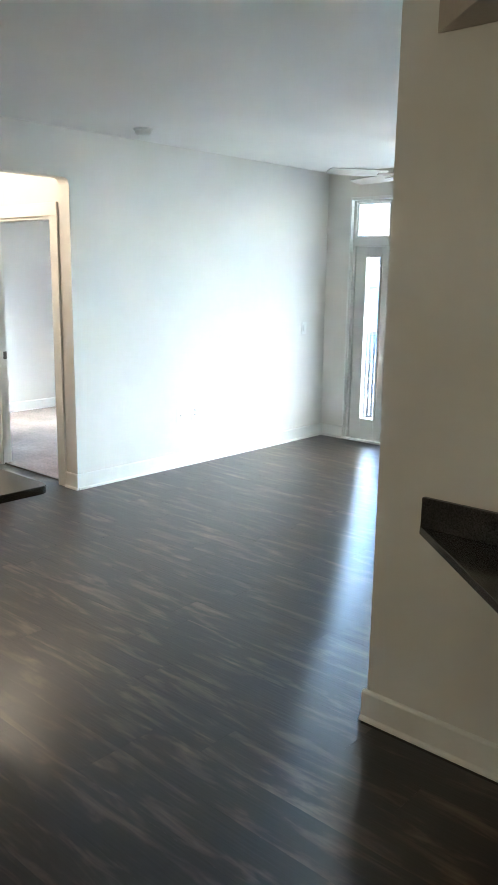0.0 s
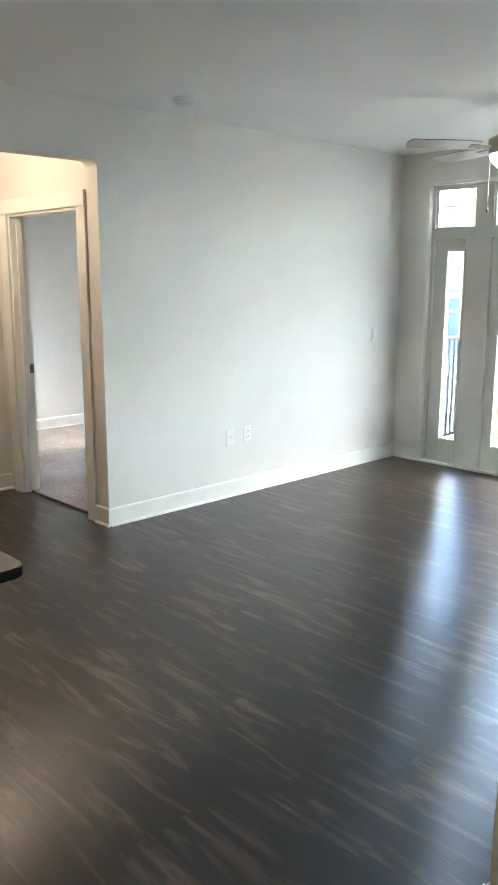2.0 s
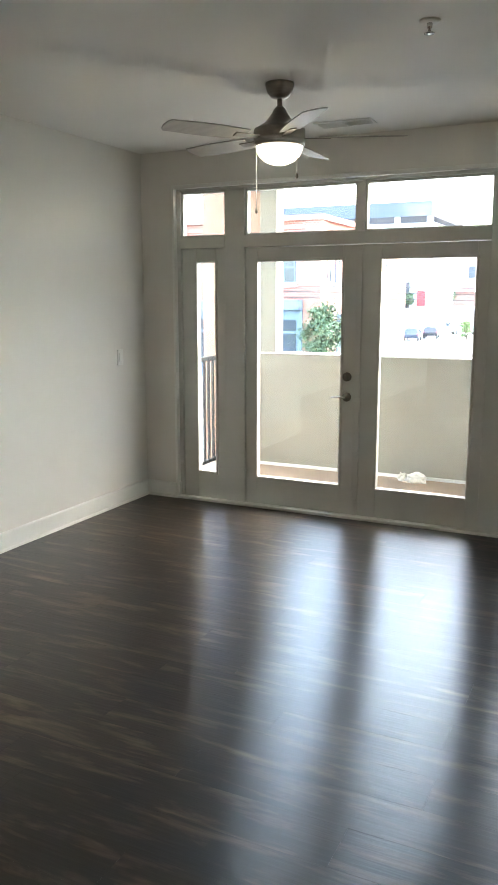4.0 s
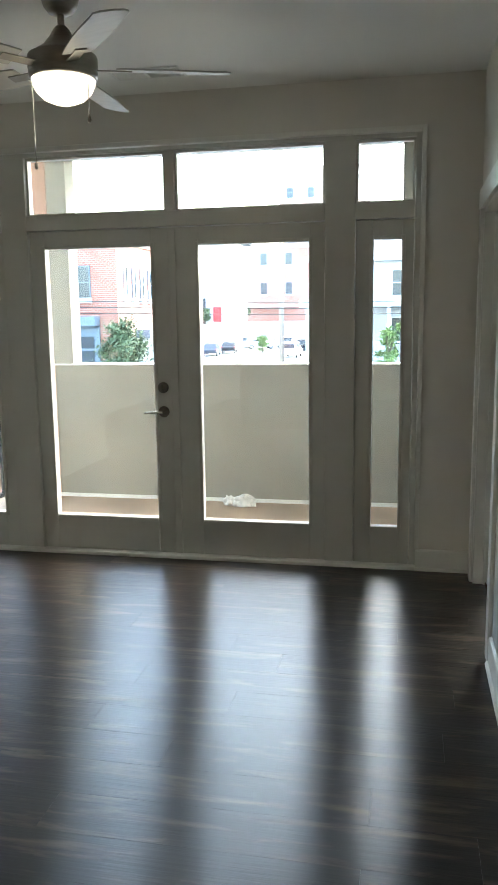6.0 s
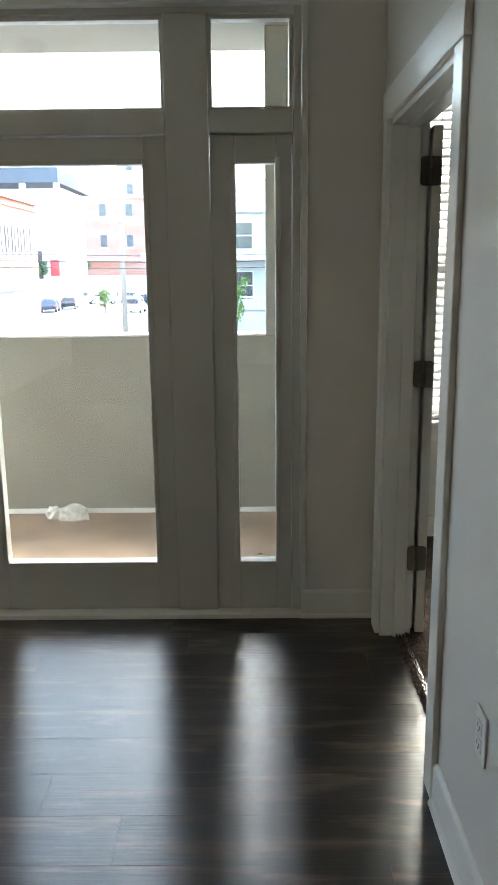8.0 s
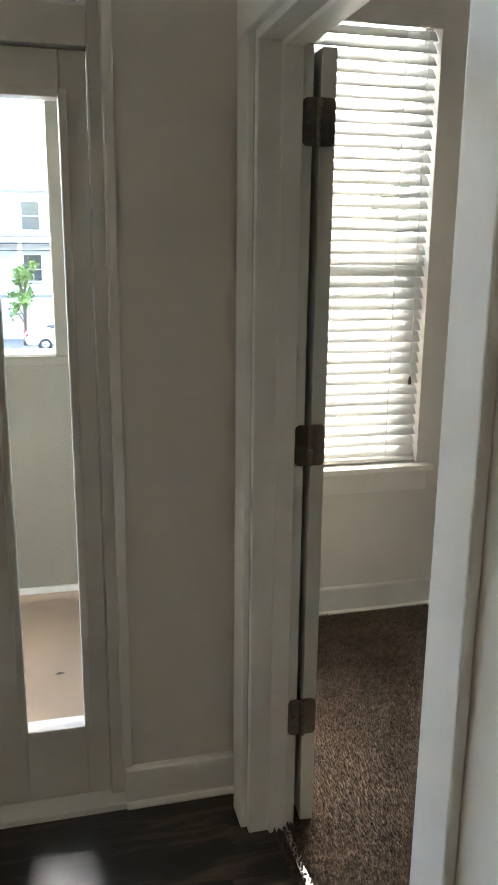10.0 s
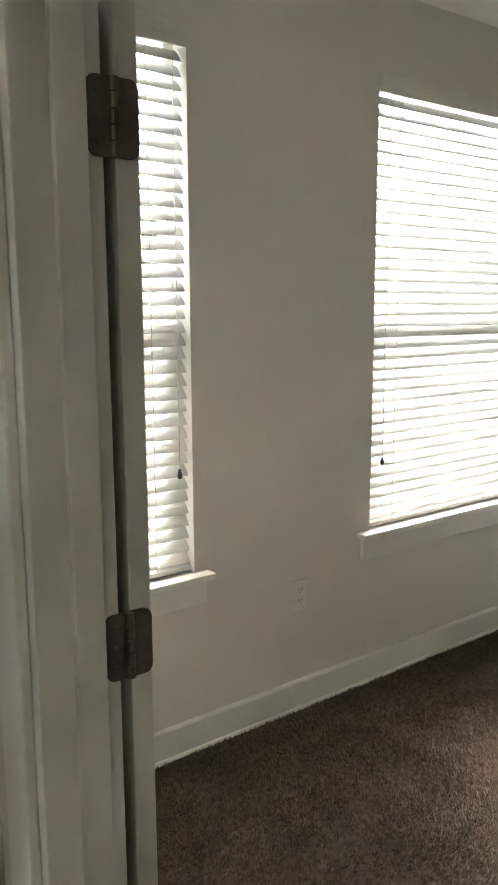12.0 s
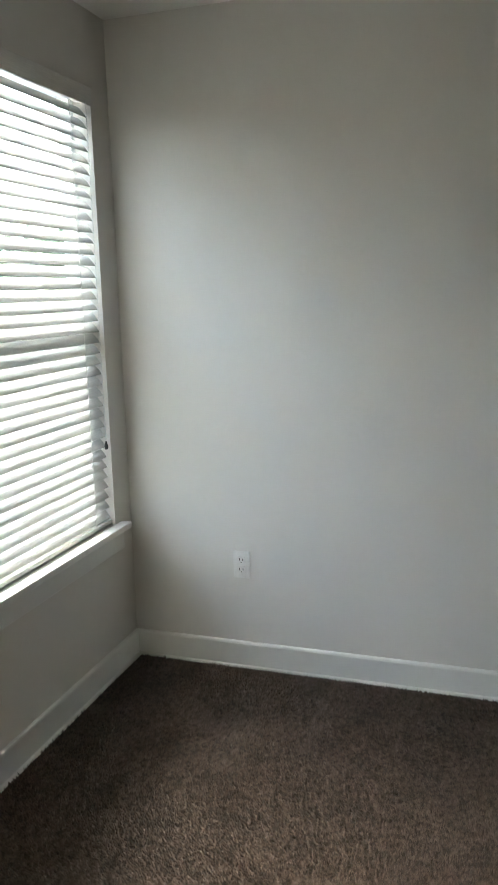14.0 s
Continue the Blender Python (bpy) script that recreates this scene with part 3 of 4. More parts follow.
def sprinkler(x, y):
    s = tagged(empty("fire_sprinkler", (x, y, H)), "small metal fire sprinkler head on the ceiling", "sprinkler")
    lathe("escutcheon", M_PLATE, [(0.042, 0), (0.04, -0.005), (0.028, -0.009), (0.012, -0.01)], s, 24)
    lathe("stem", M_CHROME, [(0.011, -0.01), (0.011, -0.025), (0.006, -0.03), (0.006, -0.045)], s, 12)
    lathe("deflector", M_CHROME, [(0.02, -0.045), (0.021, -0.048), (0.004, -0.049)], s, 16)


sprinkler(2.63, -1.945)
vent = tagged(empty("ceiling_vent", (1.74, -0.36, H)), "white slatted metal air vent in the ceiling", "vent")
boxes("frame", M_PLATE, [(-0.18, 0.18, -0.08, -0.06, -0.008, 0), (-0.18, 0.18, 0.06, 0.08, -0.008, 0), (-0.18, -0.16, -0.06, 0.06, -0.008, 0), (0.16, 0.18, -0.06, 0.06, -0.008, 0), (-0.008, 0.008, -0.06, 0.06, -0.008, 0)], vent, 0.002)
for k in range(7):
    boxes("slat", M_PLATE, [(-0.16, -0.008, -0.001, 0.001, -0.009, 0.009)], vent, m=pose(0, -0.051 + k * 0.017, -0.006, 50, 0, 0))
    boxes("slat", M_PLATE, [(0.008, 0.16, -0.001, 0.001, -0.009, 0.009)], vent, m=pose(0, -0.051 + k * 0.017, -0.006, -50, 0, 0))
# flat dark sheet under the ceiling, painted as the shaded hollow behind the slats
boxes("duct_shade", M_SLOT, [(-0.16, 0.16, -0.06, 0.06, -0.0015, -0.0005)], vent)

# ceiling fan
fan = tagged(empty("ceiling_fan", (1.74, -1.365, H)), "brushed nickel ceiling fan with a lit glass bowl", "ceiling fan")
lathe("canopy", M_NICKEL, [(0.072, 0), (0.072, -0.012), (0.063, -0.045), (0.045, -0.068), (0.016, -0.075)], fan)
lathe("downrod", M_NICKEL, [(0.013, -0.07), (0.013, -0.13)], fan, 16)
lathe("motor_housing", M_NICKEL, [(0.018, -0.112), (0.03, -0.125), (0.045, -0.152), (0.072, -0.186), (0.11, -0.21), (0.128, -0.22), (0.131, -0.226), (0.131, -0.268), (0.127, -0.273), (0.130, -0.277), (0.130, -0.297), (0.12, -0.304)], fan, 40)
lathe("bowl", M_BOWL, [(0.12, -0.304), (0.118, -0.322), (0.104, -0.35), (0.077, -0.375), (0.043, -0.389), (0.004, -0.392)], fan, 36)
for k in range(5):
    m = pose(0, 0, -0.262, 0, 0, 20 + 72 * k)
    bm = bmesh.new()
    up, n = [], 10
    outline = [(0.2 + 0.42 * i / n, -(0.05 + 0.018 * math.sin(math.pi * min(1, i / n + 0.1) * 0.8))) for i in range(n + 1)]
    outline += [(0.635, -0.04), (0.642, 0.0), (0.635, 0.04)] + [(x, -y) for x, y in reversed(outline)]
    tilt = pose(0, 0, 0, 12, 0, 0)
    f = [bm.verts.new(m @ tilt @ Vector((x, y, 0.003))) for x, y in outline]
    b = [bm.verts.new(m @ tilt @ Vector((x, y, -0.003))) for x, y in outline]
    bm.faces.new(f)
    bm.faces.new(b)
    for i in range(len(outline)):
        j = (i + 1) % len(outline)
        bm.faces.new((f[i], f[j], b[j], b[i]))
    finish("blade", bm, M_BLADE, fan)
    boxes("bracket", M_NICKEL, [(0.11, 0.26, -0.022, 0.022, -0.008, -0.003)], fan, 0.002, m=m @ tilt)
for x, ln in ((-0.115, 0.30), (0.11, 0.14)):
    tube("pull_chain", M_CHROME, [(x, -0.03, -0.30), (x, -0.03, -0.30 - ln)], 0.0018, fan, 6)
    lathe("chain_pull", M_BRONZE, [(0.002, 0), (0.007, -0.012), (0.008, -0.022), (0.003, -0.03)], fan, 10, pose(x, -0.03, -0.30 - ln))

# ---- kitchen ----
CT = 0.822
island = tagged(empty("kitchen_island", (0, 0, 0)), "dark-stained island with a glossy dark granite top", "kitchen island")
bm = bmesh.new()
r = 0.05
ix0, ix1, iy0, iy1 = 0.95, 2.30, -7.2, -4.865
ring = []
for cx, cy, a0 in ((ix1 - r, iy1 - r, 0), (ix0 + r, iy1 - r, 90), (ix0 + r, iy0 + r, 180), (ix1 - r, iy0 + r, 270)):
    ring += [(cx + r * math.cos(radians(a0 + 15 * k)), cy + r * math.sin(radians(a0 + 15 * k))) for k in range(7)]
lo = [bm.verts.new((x, y, CT - 0.032)) for x, y in ring]
hi = [bm.verts.new((x, y, CT)) for x, y in ring]
bm.faces.new(lo)
bm.faces.new(hi)
for i in range(len(ring)):
    j = (i + 1) % len(ring)
    bm.faces.new((lo[i], lo[j], hi[j], hi[i]))
finish("countertop", bm, M_STONE, island, 0.004)
boxes("body", M_CAB, [(ix0 + 0.03, ix1 - 0.30, iy0 + 0.05, iy1 - 0.30, 0.0, CT - 0.033)], island, 0.004)
for k in range(4):
    y0 = iy0 + 0.1 + k * 0.47
    boxes("panel", M_CAB, [(ix1 - 0.30, ix1 - 0.285, y0, y0 + 0.43, 0.12, CT - 0.08)], island, 0.005)

desk = tagged(empty("wall_counter", (0, 0, 0)), "dark granite counter with a low splash fixed to the wall", "counter")
prism("countertop", M_STONE, [(3.575, KY - 0.001), (4.25, KY - 0.61), (5.6, KY - 0.61), (5.6, KY - 0.001)], 0.775, 0.806, desk, 0.003)
boxes("splash", M_STONE, [(3.588, 5.6, KY - 0.021, KY - 0.001, 0.806, 0.912)], desk, 0.003)
boxes("cabinet_body", M_CAB, [(4.5, 5.58, KY - 0.58, KY - 0.02, 0.0, 0.774)], desk, 0.004)
upper = tagged(empty("wall_cabinet", (0, 0, 0)), "closed wall cabinet with a plain underside above the counter", "cabinet")
prism("body", M_CABPAINT, [(3.53, KY - 0.001), (3.90, KY - 0.33), (5.6, KY - 0.33), (5.6, KY - 0.001)], 2.365, H - 0.002, upper, 0.003)
for k in range(3):
    boxes("door", M_CABPAINT, [(3.93 + k * 0.555, 4.475 + k * 0.555, KY - 0.35, KY - 0.331, 2.372, H - 0.03)], upper, 0.003)


# ---- bedroom windows and blinds ----

def slat_mesh(width):
    bm = bmesh.new()
    n = 4
    tops, bots = [], []
    for i in range(n + 1):
        u = -0.025 + 0.05 * i / n
        z = 0.0025 * (1 - (u / 0.025) ** 2)
        for lst, dz in ((tops, 0.0013), (bots, -0.0013)):
            lst.append((bm.verts.new((-width / 2, u, z + dz)), bm.verts.new((width / 2, u, z + dz))))
    for i in range(n):
        bm.faces.new((tops[i][0], tops[i][1], tops[i + 1][1], tops[i + 1][0]))
        bm.faces.new((bots[i][0], bots[i + 1][0], bots[i + 1][1], bots[i][1]))
    for e in (0, 1):
        bm.faces.new([t[e] for t in tops] + [b[e] for b in reversed(bots)])
    for i in (0, n):
        bm.faces.new((tops[i][0], tops[i][1], bots[i][1], bots[i][0]))
    bmesh.ops.recalc_face_normals(bm, faces=bm.faces)
    me = bpy.data.meshes.new("slat")
    bm.to_mesh(me)
    bm.free()
    me.materials.append(M_BLIND)
    return me


def bedroom_window(num, a, b):
    z0, z1 = WB0, WB1
    w = tagged(empty("window_%d" % num), "white vinyl single-hung window in a painted recess", kind="structure")
    y0, y1 = BY + 0.075, BY + 0.135
    zm = 1.47
    boxes("frame", M_VINYL, [(a, a + 0.035, y0, y1, z0, z1), (b - 0.035, b, y0, y1, z0, z1), (a + 0.035, b - 0.035, y0, y1, z0, z0 + 0.035), (a + 0.035, b - 0.035, y0, y1, z1 - 0.035, z1)], w, 0.003)
    boxes("sash", M_VINYL, [(a + 0.035, b - 0.035, y0 - 0.01, y1 - 0.02, zm - 0.025, zm + 0.025), (a + 0.035, a + 0.075, y0 - 0.01, y0 + 0.025, z0 + 0.035, zm - 0.025),
                            (b - 0.075, b - 0.035, y0 - 0.01, y0 + 0.025, z0 + 0.035, zm - 0.025), (a + 0.075, b - 0.075, y0 - 0.01, y0 + 0.025, z0 + 0.035, z0 + 0.085)], w, 0.003)
    g = boxes("glass", M_GLASS, [(a + 0.036, b - 0.036, y0 + 0.03, y0 + 0.034, zm + 0.024, z1 - 0.034), (a + 0.076, b - 0.076, y0 + 0.006, y0 + 0.010, z0 + 0.084, zm - 0.024)], w)
    g.visible_shadow = False
    boxes("sill", M_TRIM, [(a - 0.07, b + 0.055, BY - 0.05, BY - 0.0005, z0 - 0.02, z0 + 0.004), (a, b, BY - 0.0005, y0, z0 - 0.02, z0 + 0.004)], w, 0.004)
    boxes("apron", M_TRIM, [(a - 0.05, b + 0.04, BY - 0.018, BY - 0.0005, z0 - 0.108, z0 - 0.02)], w, 0.003)
    bl = tagged(empty("window_blind", ((a + b) / 2, BY + 0.035, 0)), "lowered white faux-wood blind with tilted slats", "blind", "bedroom blinds")
    W = b - a - 0.012
    boxes("headrail", M_BLIND, [(-W / 2, W / 2, -0.03, 0.025, z1 - 0.048, z1 - 0.002)], bl, 0.002)
    boxes("valance", M_BLIND, [(-W / 2 - 0.003, W / 2 + 0.003, -0.043, -0.033, z1 - 0.068, z1 - 0.001)], bl, 0.003)
    boxes("bottom_rail", M_BLIND, [(-W / 2, W / 2, -0.026, 0.026, z0 + 0.012, z0 + 0.028)], bl, 0.003)
    me = slat_mesh(W)
    n = 38
    pitch = (z1 - 0.085 - (z0 + 0.055)) / (n - 1)
    for k in range(n):
        s = new("slat", me)
        s.parent = bl
        s.matrix_basis = pose(0, 0, z0 + 0.055 + k * pitch, 50 + random.uniform(-1.5, 1.5), random.uniform(-0.12, 0.12), 0)
    for x in (-W / 2 + 0.13, W / 2 - 0.13):
        boxes("ladder_cord", M_BLIND, [(x - 0.001, x + 0.001, -0.027, -0.025, z0 + 0.02, z1 - 0.05), (x - 0.001, x + 0.001, 0.025, 0.027, z0 + 0.02, z1 - 0.05)], bl)
    tube("lift_cord", M_BLIND, [(-W / 2 + 0.045, -0.046, z1 - 0.06), (-W / 2 + 0.045, -0.046, 0.93)], 0.0016, bl, 6)
    lathe("cord_tassel", M_SLOT, [(0.003, 0.02), (0.008, 0.0), (0.006, -0.012)], bl, 10, pose(-W / 2 + 0.045, -0.046, 0.91))
    lathe("cord_tassel", M_SLOT, [(0.003, 0.02), (0.008, 0.0), (0.006, -0.012)], bl, 10, pose(W / 2 - 0.05, -0.046, 0.98))
    tube("lift_cord", M_BLIND, [(W / 2 - 0.05, -0.046, z1 - 0.06), (W / 2 - 0.05, -0.046, 1.0)], 0.0016, bl, 6)


bedroom_window(2, W1A, W1B)
bedroom_window(3, W2A, W2B)

# ---- balcony ----
structure("balcony_floor", M_DECK, [(-0.35, RX2 - 0.16, 0.15, 1.66, -0.25, -0.02)], "tan concrete balcony floor")
structure("balcony_roof", M_STUCCO, [(-0.35, RX2, 0.15, 2.0, 2.68, 2.9)])
structure("balcony_parapet", M_STUCCO, [(0.30, RX2 - 0.16, 1.50, 1.64, 0.012, 1.045)], "solid tan stucco balcony parapet", 0.006)
structure("parapet_cap", M_TRIM, [(0.30, 2.985, 1.485, 1.655, 1.045, 1.058)], bevel=0.003)
# white strip standing in for daylight through the gap under the parapet
structure("parapet_gap_light", M_TRIM, [(0.30, RX2 - 0.16, 1.488, 1.4995, -0.012, 0.016)])
structure("balcony_column_east", M_STUCCO, [(2.985, RX2 - 0.16, 1.492, 1.65, 1.045, 2.68)], bevel=0.006)
structure("balcony_column_west", M_COLUMN, [(-0.30, 0.30, 1.49, 1.70, -0.3, 2.68)], "tan clad balcony column", 0.006)
structure("column_edge_board", M_STUCCO, [(0.30, 0.46, 1.49, 1.66, 1.058, 2.68)], bevel=0.004)
rail = tagged(empty("balcony_railing", (0.02, 0, 0)), "black iron balcony railing with upright bars", "railing")
boxes("top_rail", M_IRON, [(-0.025, 0.025, 0.151, 1.489, 1.0, 1.04)], rail, 0.004)
boxes("bottom_rail", M_IRON, [(-0.015, 0.015, 0.151, 1.489, 0.07, 0.10)], rail, 0.003)
for k in range(16):
    y = 0.20 + k * 0.08
    boxes("bar", M_IRON, [(-0.01, 0.01, y - 0.01, y + 0.01, 0.10, 1.0)], rail)


def crumple(name, loc, size, seed):
    rnd = random.Random(seed)
    bm = bmesh.new()
    bmesh.ops.create_icosphere(bm, subdivisions=3, radius=1)
    for v in bm.verts:
        d = noise.noise(v.co * 1.7 + Vector((seed, 0, 0))) * 0.45 + noise.noise(v.co * 5.0) * 0.18
        v.co *= 1 + d
        v.co.x *= size[0]
        v.co.y *= size[1]
        v.co.z = max(v.co.z, -0.6) * size[2]
    zmin = min(v.co.z for v in bm.verts)
    for v in bm.verts:
        v.co.z -= zmin
    return finish(name, bm, M_PAPER, None, loc=loc)


tagged(crumple("paper_litter", (1.83, 1.40, -0.021), (0.10, 0.05, 0.055), 3), "crumpled white paper bag on the balcony floor", "litter")
tagged(crumple("paper_litter", (1.72, 1.42, -0.021), (0.05, 0.04, 0.045), 8), "crumpled white paper ball on the balcony floor", "litter")
bm = bmesh.new()
lf = [bm.verts.new(p) for p in ((-0.02, 0, 0), (-0.005, 0.009, 0.005), (0.018, 0.002, 0.001), (-0.002, -0.009, 0.004), (-0.001, 0, 0.001))]
for a, b in ((0, 1), (1, 2), (2, 3), (3, 0)):
    bm.faces.new((lf[a], lf[b], lf[4]))
tagged(finish("dead_leaf", bm, M_BARK, loc=(2.94, 0.78, -0.0195)), "small dry brown leaf on the balcony floor", "leaf")

# ---- outdoors ----
GZ = -3.4
structure("ground", M_GROUND, [(-600, 600, 1.9, 900, GZ - 0.5, GZ), (-600, 600, -600, 1.9, GZ - 0.5, GZ)])
structure("road", M_CONC, [(-15, 9.0, 26, 34, GZ, GZ + 0.02), (-24, -4.0, 34, 112, GZ, GZ + 0.024)])
structure("ground_bank", M_CONC, [(-60, -22.5, 96, 150, GZ, GZ + 3.6), (-22.5, 2, 112, 150, GZ, GZ + 3.6)], "pale concrete raised yard behind the parked cars")
structure("pavement", M_CONC, [(-45, -13.0, 34.5, 37.9, GZ, GZ + 0.14)])


def facade_window(parent, x, y, z, w, h, axis, out, sill=True):
    """Recessed dark pane with frame and sill on a wall facing along axis."""
    def bx(u0, u1, d0, d1, z0, z1):
        lo_, hi_ = sorted((out * d0, out * d1))
        return (x + u0, x + u1, y + lo_, y + hi_, z0, z1) if axis == "y" else (x + lo_, x + hi_, y + u0, y + u1, z0, z1)
    win = boxes("window", M_DARKWIN, [bx(-w / 2, w / 2, -0.1, 0.03, z, z + h)], parent)
    fr_ = 0.07
    boxes("frame", M_WHITEB if not sill or w > 1.1 else M_SLATE, [bx(-w / 2 - fr_, -w / 2, -0.1, 0.07, z, z + h), bx(w / 2, w / 2 + fr_, -0.1, 0.07, z, z + h), bx(-w / 2 - fr_, w / 2 + fr_, -0.1, 0.07, z + h, z + h + fr_),
                              bx(-w / 2, w / 2, -0.1, 0.06, z + h * 0.5 - 0.03, z + h * 0.5 + 0.03)], win)
    if sill:
        boxes("sill", M_WHITEB, [bx(-w / 2 - 0.12, w / 2 + 0.12, -0.1, 0.16, z - 0.28, z)], win)


bh = tagged(empty("brick_building", (0, 0, GZ)), "two-storey red brick corner building with a dark blue shopfront", "building")
bx0, bx1, by0, by1, bt = -42.0, -13.0, 38.0, 57.0, 6.2 - GZ
boxes("wall", M_BRICK, [(bx0, bx1, by0, by1, 0, bt - 0.3)], bh)
boxes("pilaster", M_BRICK, [(bx1 - 0.95, bx1 + 0.12, by0 - 0.15, by0 + 0.9, 0, bt - 0.3)], bh)
boxes("cornice", M_BRICK, [(bx0, bx1 + 0.15, by0 - 0.18, by1, bt - 0.75, bt - 0.55), (bx0, bx1 + 0.28, by0 - 0.3, by1, bt - 0.3, bt)], bh)
for k in range(7):
    facade_window(bh, -14.85 - k * 1.74, by0, 5.86, 0.62, 1.7, "y", -1)
for k in range(12):
    facade_window(bh, bx1, by0 + 1.5 + k * 1.45, 5.86, 0.5, 1.7, "x", 1)
shop = boxes("shopfront", M_SLATE, [(-30, bx1 - 0.97, by0 - 0.25, by0 + 0.1, 0, 4.3), (-30.2, bx1 - 0.96, by0 - 0.9, by0, 4.3, 4.83)], bh)
for k in range(5):
    boxes("pane", M_DARKWIN, [(-15.9 - 1.9 * k, -14.3 - 1.9 * k, by0 - 0.3, by0 - 0.2, z0, z1) for z0, z1 in ((1.2, 2.9), (3.05, 3.7))], shop)
boxes("shopfront", M_SLATE, [(bx1 - 0.1, bx1 + 0.9, by0 + 3, by0 + 16, 3.5, 4.0), (bx1 - 0.1, bx1 + 0.1, by0 + 3, by0 + 16, 0.2, 3.5)], bh)
boxes("sign", M_RED, [(-16.9, -16.1, by0 - 0.22, by0 - 0.1, 5.1, 5.55)], bh)

wb = tagged(empty("white_building", (0, 0, GZ)), "plain white rendered building with grey panel and dark entrance", "building")
boxes("wall", M_WHITEB, [(-29.0, -20.4, 98, 111, 0, 14.4)], wb)
boxes("panel", M_SIDING, [(-23.85, -20.7, 97.9, 98.2, 9.6, 12.3)], wb, 0.02)
boxes("entrance", M_DARKWIN, [(-24.1, -23.3, 97.8, 98.3, 3.61, 7.0)], wb)
boxes("sign", M_RED, [(-22.3, -21.2, 97.8, 98.05, 3.9, 5.9)], wb, 0.02)

fb = tagged(empty("far_brick_building", (0, 0, GZ)), "three-storey red brick block with small white-framed windows", "building")
boxes("wall", M_BRICK2, [(-27.5, -2.0, 130, 146, 0, 15.8)], fb)
boxes("parapet", M_WHITEB, [(-27.6, -1.9, 129.85, 146, 15.8, 16.15)], fb)
for wz in (8.15, 13.0):
    for k in range(6):
        facade_window(fb, -25.6 + k * 4.27, 130, wz, 1.0, 1.9, "y", -1)
boxes("door", M_RED, [(-26.4, -24.6, 129.8, 130.2, 3.61, 6.3)], fb, 0.02)
boxes("canopy", M_WHITEB, [(-24.0, -15.5, 128.6, 130, 6.0, 6.3)], fb, 0.02)

tb = tagged(empty("tan_building", (0, 0, GZ)), "tall pale tan building behind the brick block", "building")
boxes("wall", M_COLUMN, [(-23.5, -6.0, 160, 178, 0, 33.5)], tb)
boxes("parapet", M_WHITEB, [(-23.7, -5.8, 159.8, 178, 33.5, 34.0)], tb)
for wz in (19.0, 23.5, 28.0):
    for k in range(4):
        facade_window(tb, -21.2 + k * 4.2, 160, wz, 1.3, 2.0, "y", -1)

pk = tagged(empty("parking_deck", (0, 0, GZ)), "dark concrete upper level of a distant parking deck", "parking deck")
boxes("deck", M_DECKCONC, [(-67, -33, 150, 180, 20.4, 23.2)], pk, 0.05)
boxes("column", M_WHITEB, [(-66 + k * 6.4, -65 + k * 6.4, 150.5, 151.5, 0, 20.4) for k in range(6)], pk)


def house(name, x0, x1, y0, y1, wall_h, roof_h, porch, label, base=0.0):
    h = tagged(empty(name, (0, 0, GZ + base)), label, "house")
    if base:
        boxes("plinth", M_CONC, [(x0 - 0.3, x1 + 0.3, y0 - 2.6, y1, -base, 0)], h, 0.02)
    boxes("wall", M_SIDING, [(x0, x1, y0, y1, 0, wall_h)], h)
    bm = bmesh.new()
    o = 0.5
    ym = (y0 + y1) / 2
    pts = [(x0 - o, y0 - o, wall_h), (x1 + o, y0 - o, wall_h), (x1 + o, y1 + o, wall_h), (x0 - o, y1 + o, wall_h), (x0 + 2.2, ym, wall_h + roof_h), (x1 - 2.2, ym, wall_h + roof_h)]
    v = [bm.verts.new(p) for p in pts]
    for f in ((0, 1, 5, 4), (1, 2, 5), (2, 3, 4, 5), (3, 0, 4), (3, 2, 1, 0)):
        bm.faces.new([v[i] for i in f])
    finish("roof", bm, M_ROOF, h)
    boxes("fascia", M_WHITEB, [(x0 - o, x1 + o, y0 - o - 0.03, y0 - o + 0.03, wall_h - 0.22, wall_h + 0.03)], h)
    n = max(2, int((x1 - x0) / 3.0))
    for k in range(n):
        xx = x0 + (k + 0.5) * (x1 - x0) / n
        facade_window(h, xx, y0, wall_h - 2.3, 0.95, 1.5, "y", -1, False)
        facade_window(h, xx, y0, 1.0, 0.95, 1.6, "y", -1, False)
    if porch:
        boxes("porch_roof", M_ROOF, [(x0 - 0.4, x1 + 0.4, y0 - 2.6, y0, 3.55, 3.75)], h, 0.03)
        boxes("porch_fascia", M_WHITEB, [(x0 - 0.45, x1 + 0.45, y0 - 2.7, y0 - 2.6, 3.3, 3.75)], h)
        for k in range(7):
            xx = x0 + k * (x1 - x0) / 6
            boxes("post", M_WHITEB, [(xx - 0.1, xx + 0.1, y0 - 2.55, y0 - 2.35, 0.3, 3.5)], h, 0.01)
        boxes("porch_floor", M_CONC, [(x0 - 0.3, x1 + 0.3, y0 - 2.6, y0, 0, 0.35)], h)
        boxes("porch_rail", M_WHITEB, [(x0, x1, y0 - 2.5, y0 - 2.42, 1.15, 1.25), (x0, x1, y0 - 2.5, y0 - 2.42, 0.5, 0.58)] + [(x0 + 0.25 * k, x0 + 0.25 * k + 0.05, y0 - 2.48, y0 - 2.43, 0.58, 1.15) for k in range(int((x1 - x0) / 0.25))], h)
    return h


house("porch_house", -3.0, 11.5, 46, 56, 6.3, 2.2, True, "two-storey grey clapboard house with a white-posted porch", 1.9)
house("side_house", 24, 38, 34, 46, 5.8, 2.6, False, "two-storey grey clapboard house among trees")
house("side_house", 44, 56, 20, 32, 5.8, 2.6, False, "grey clapboard house among trees")


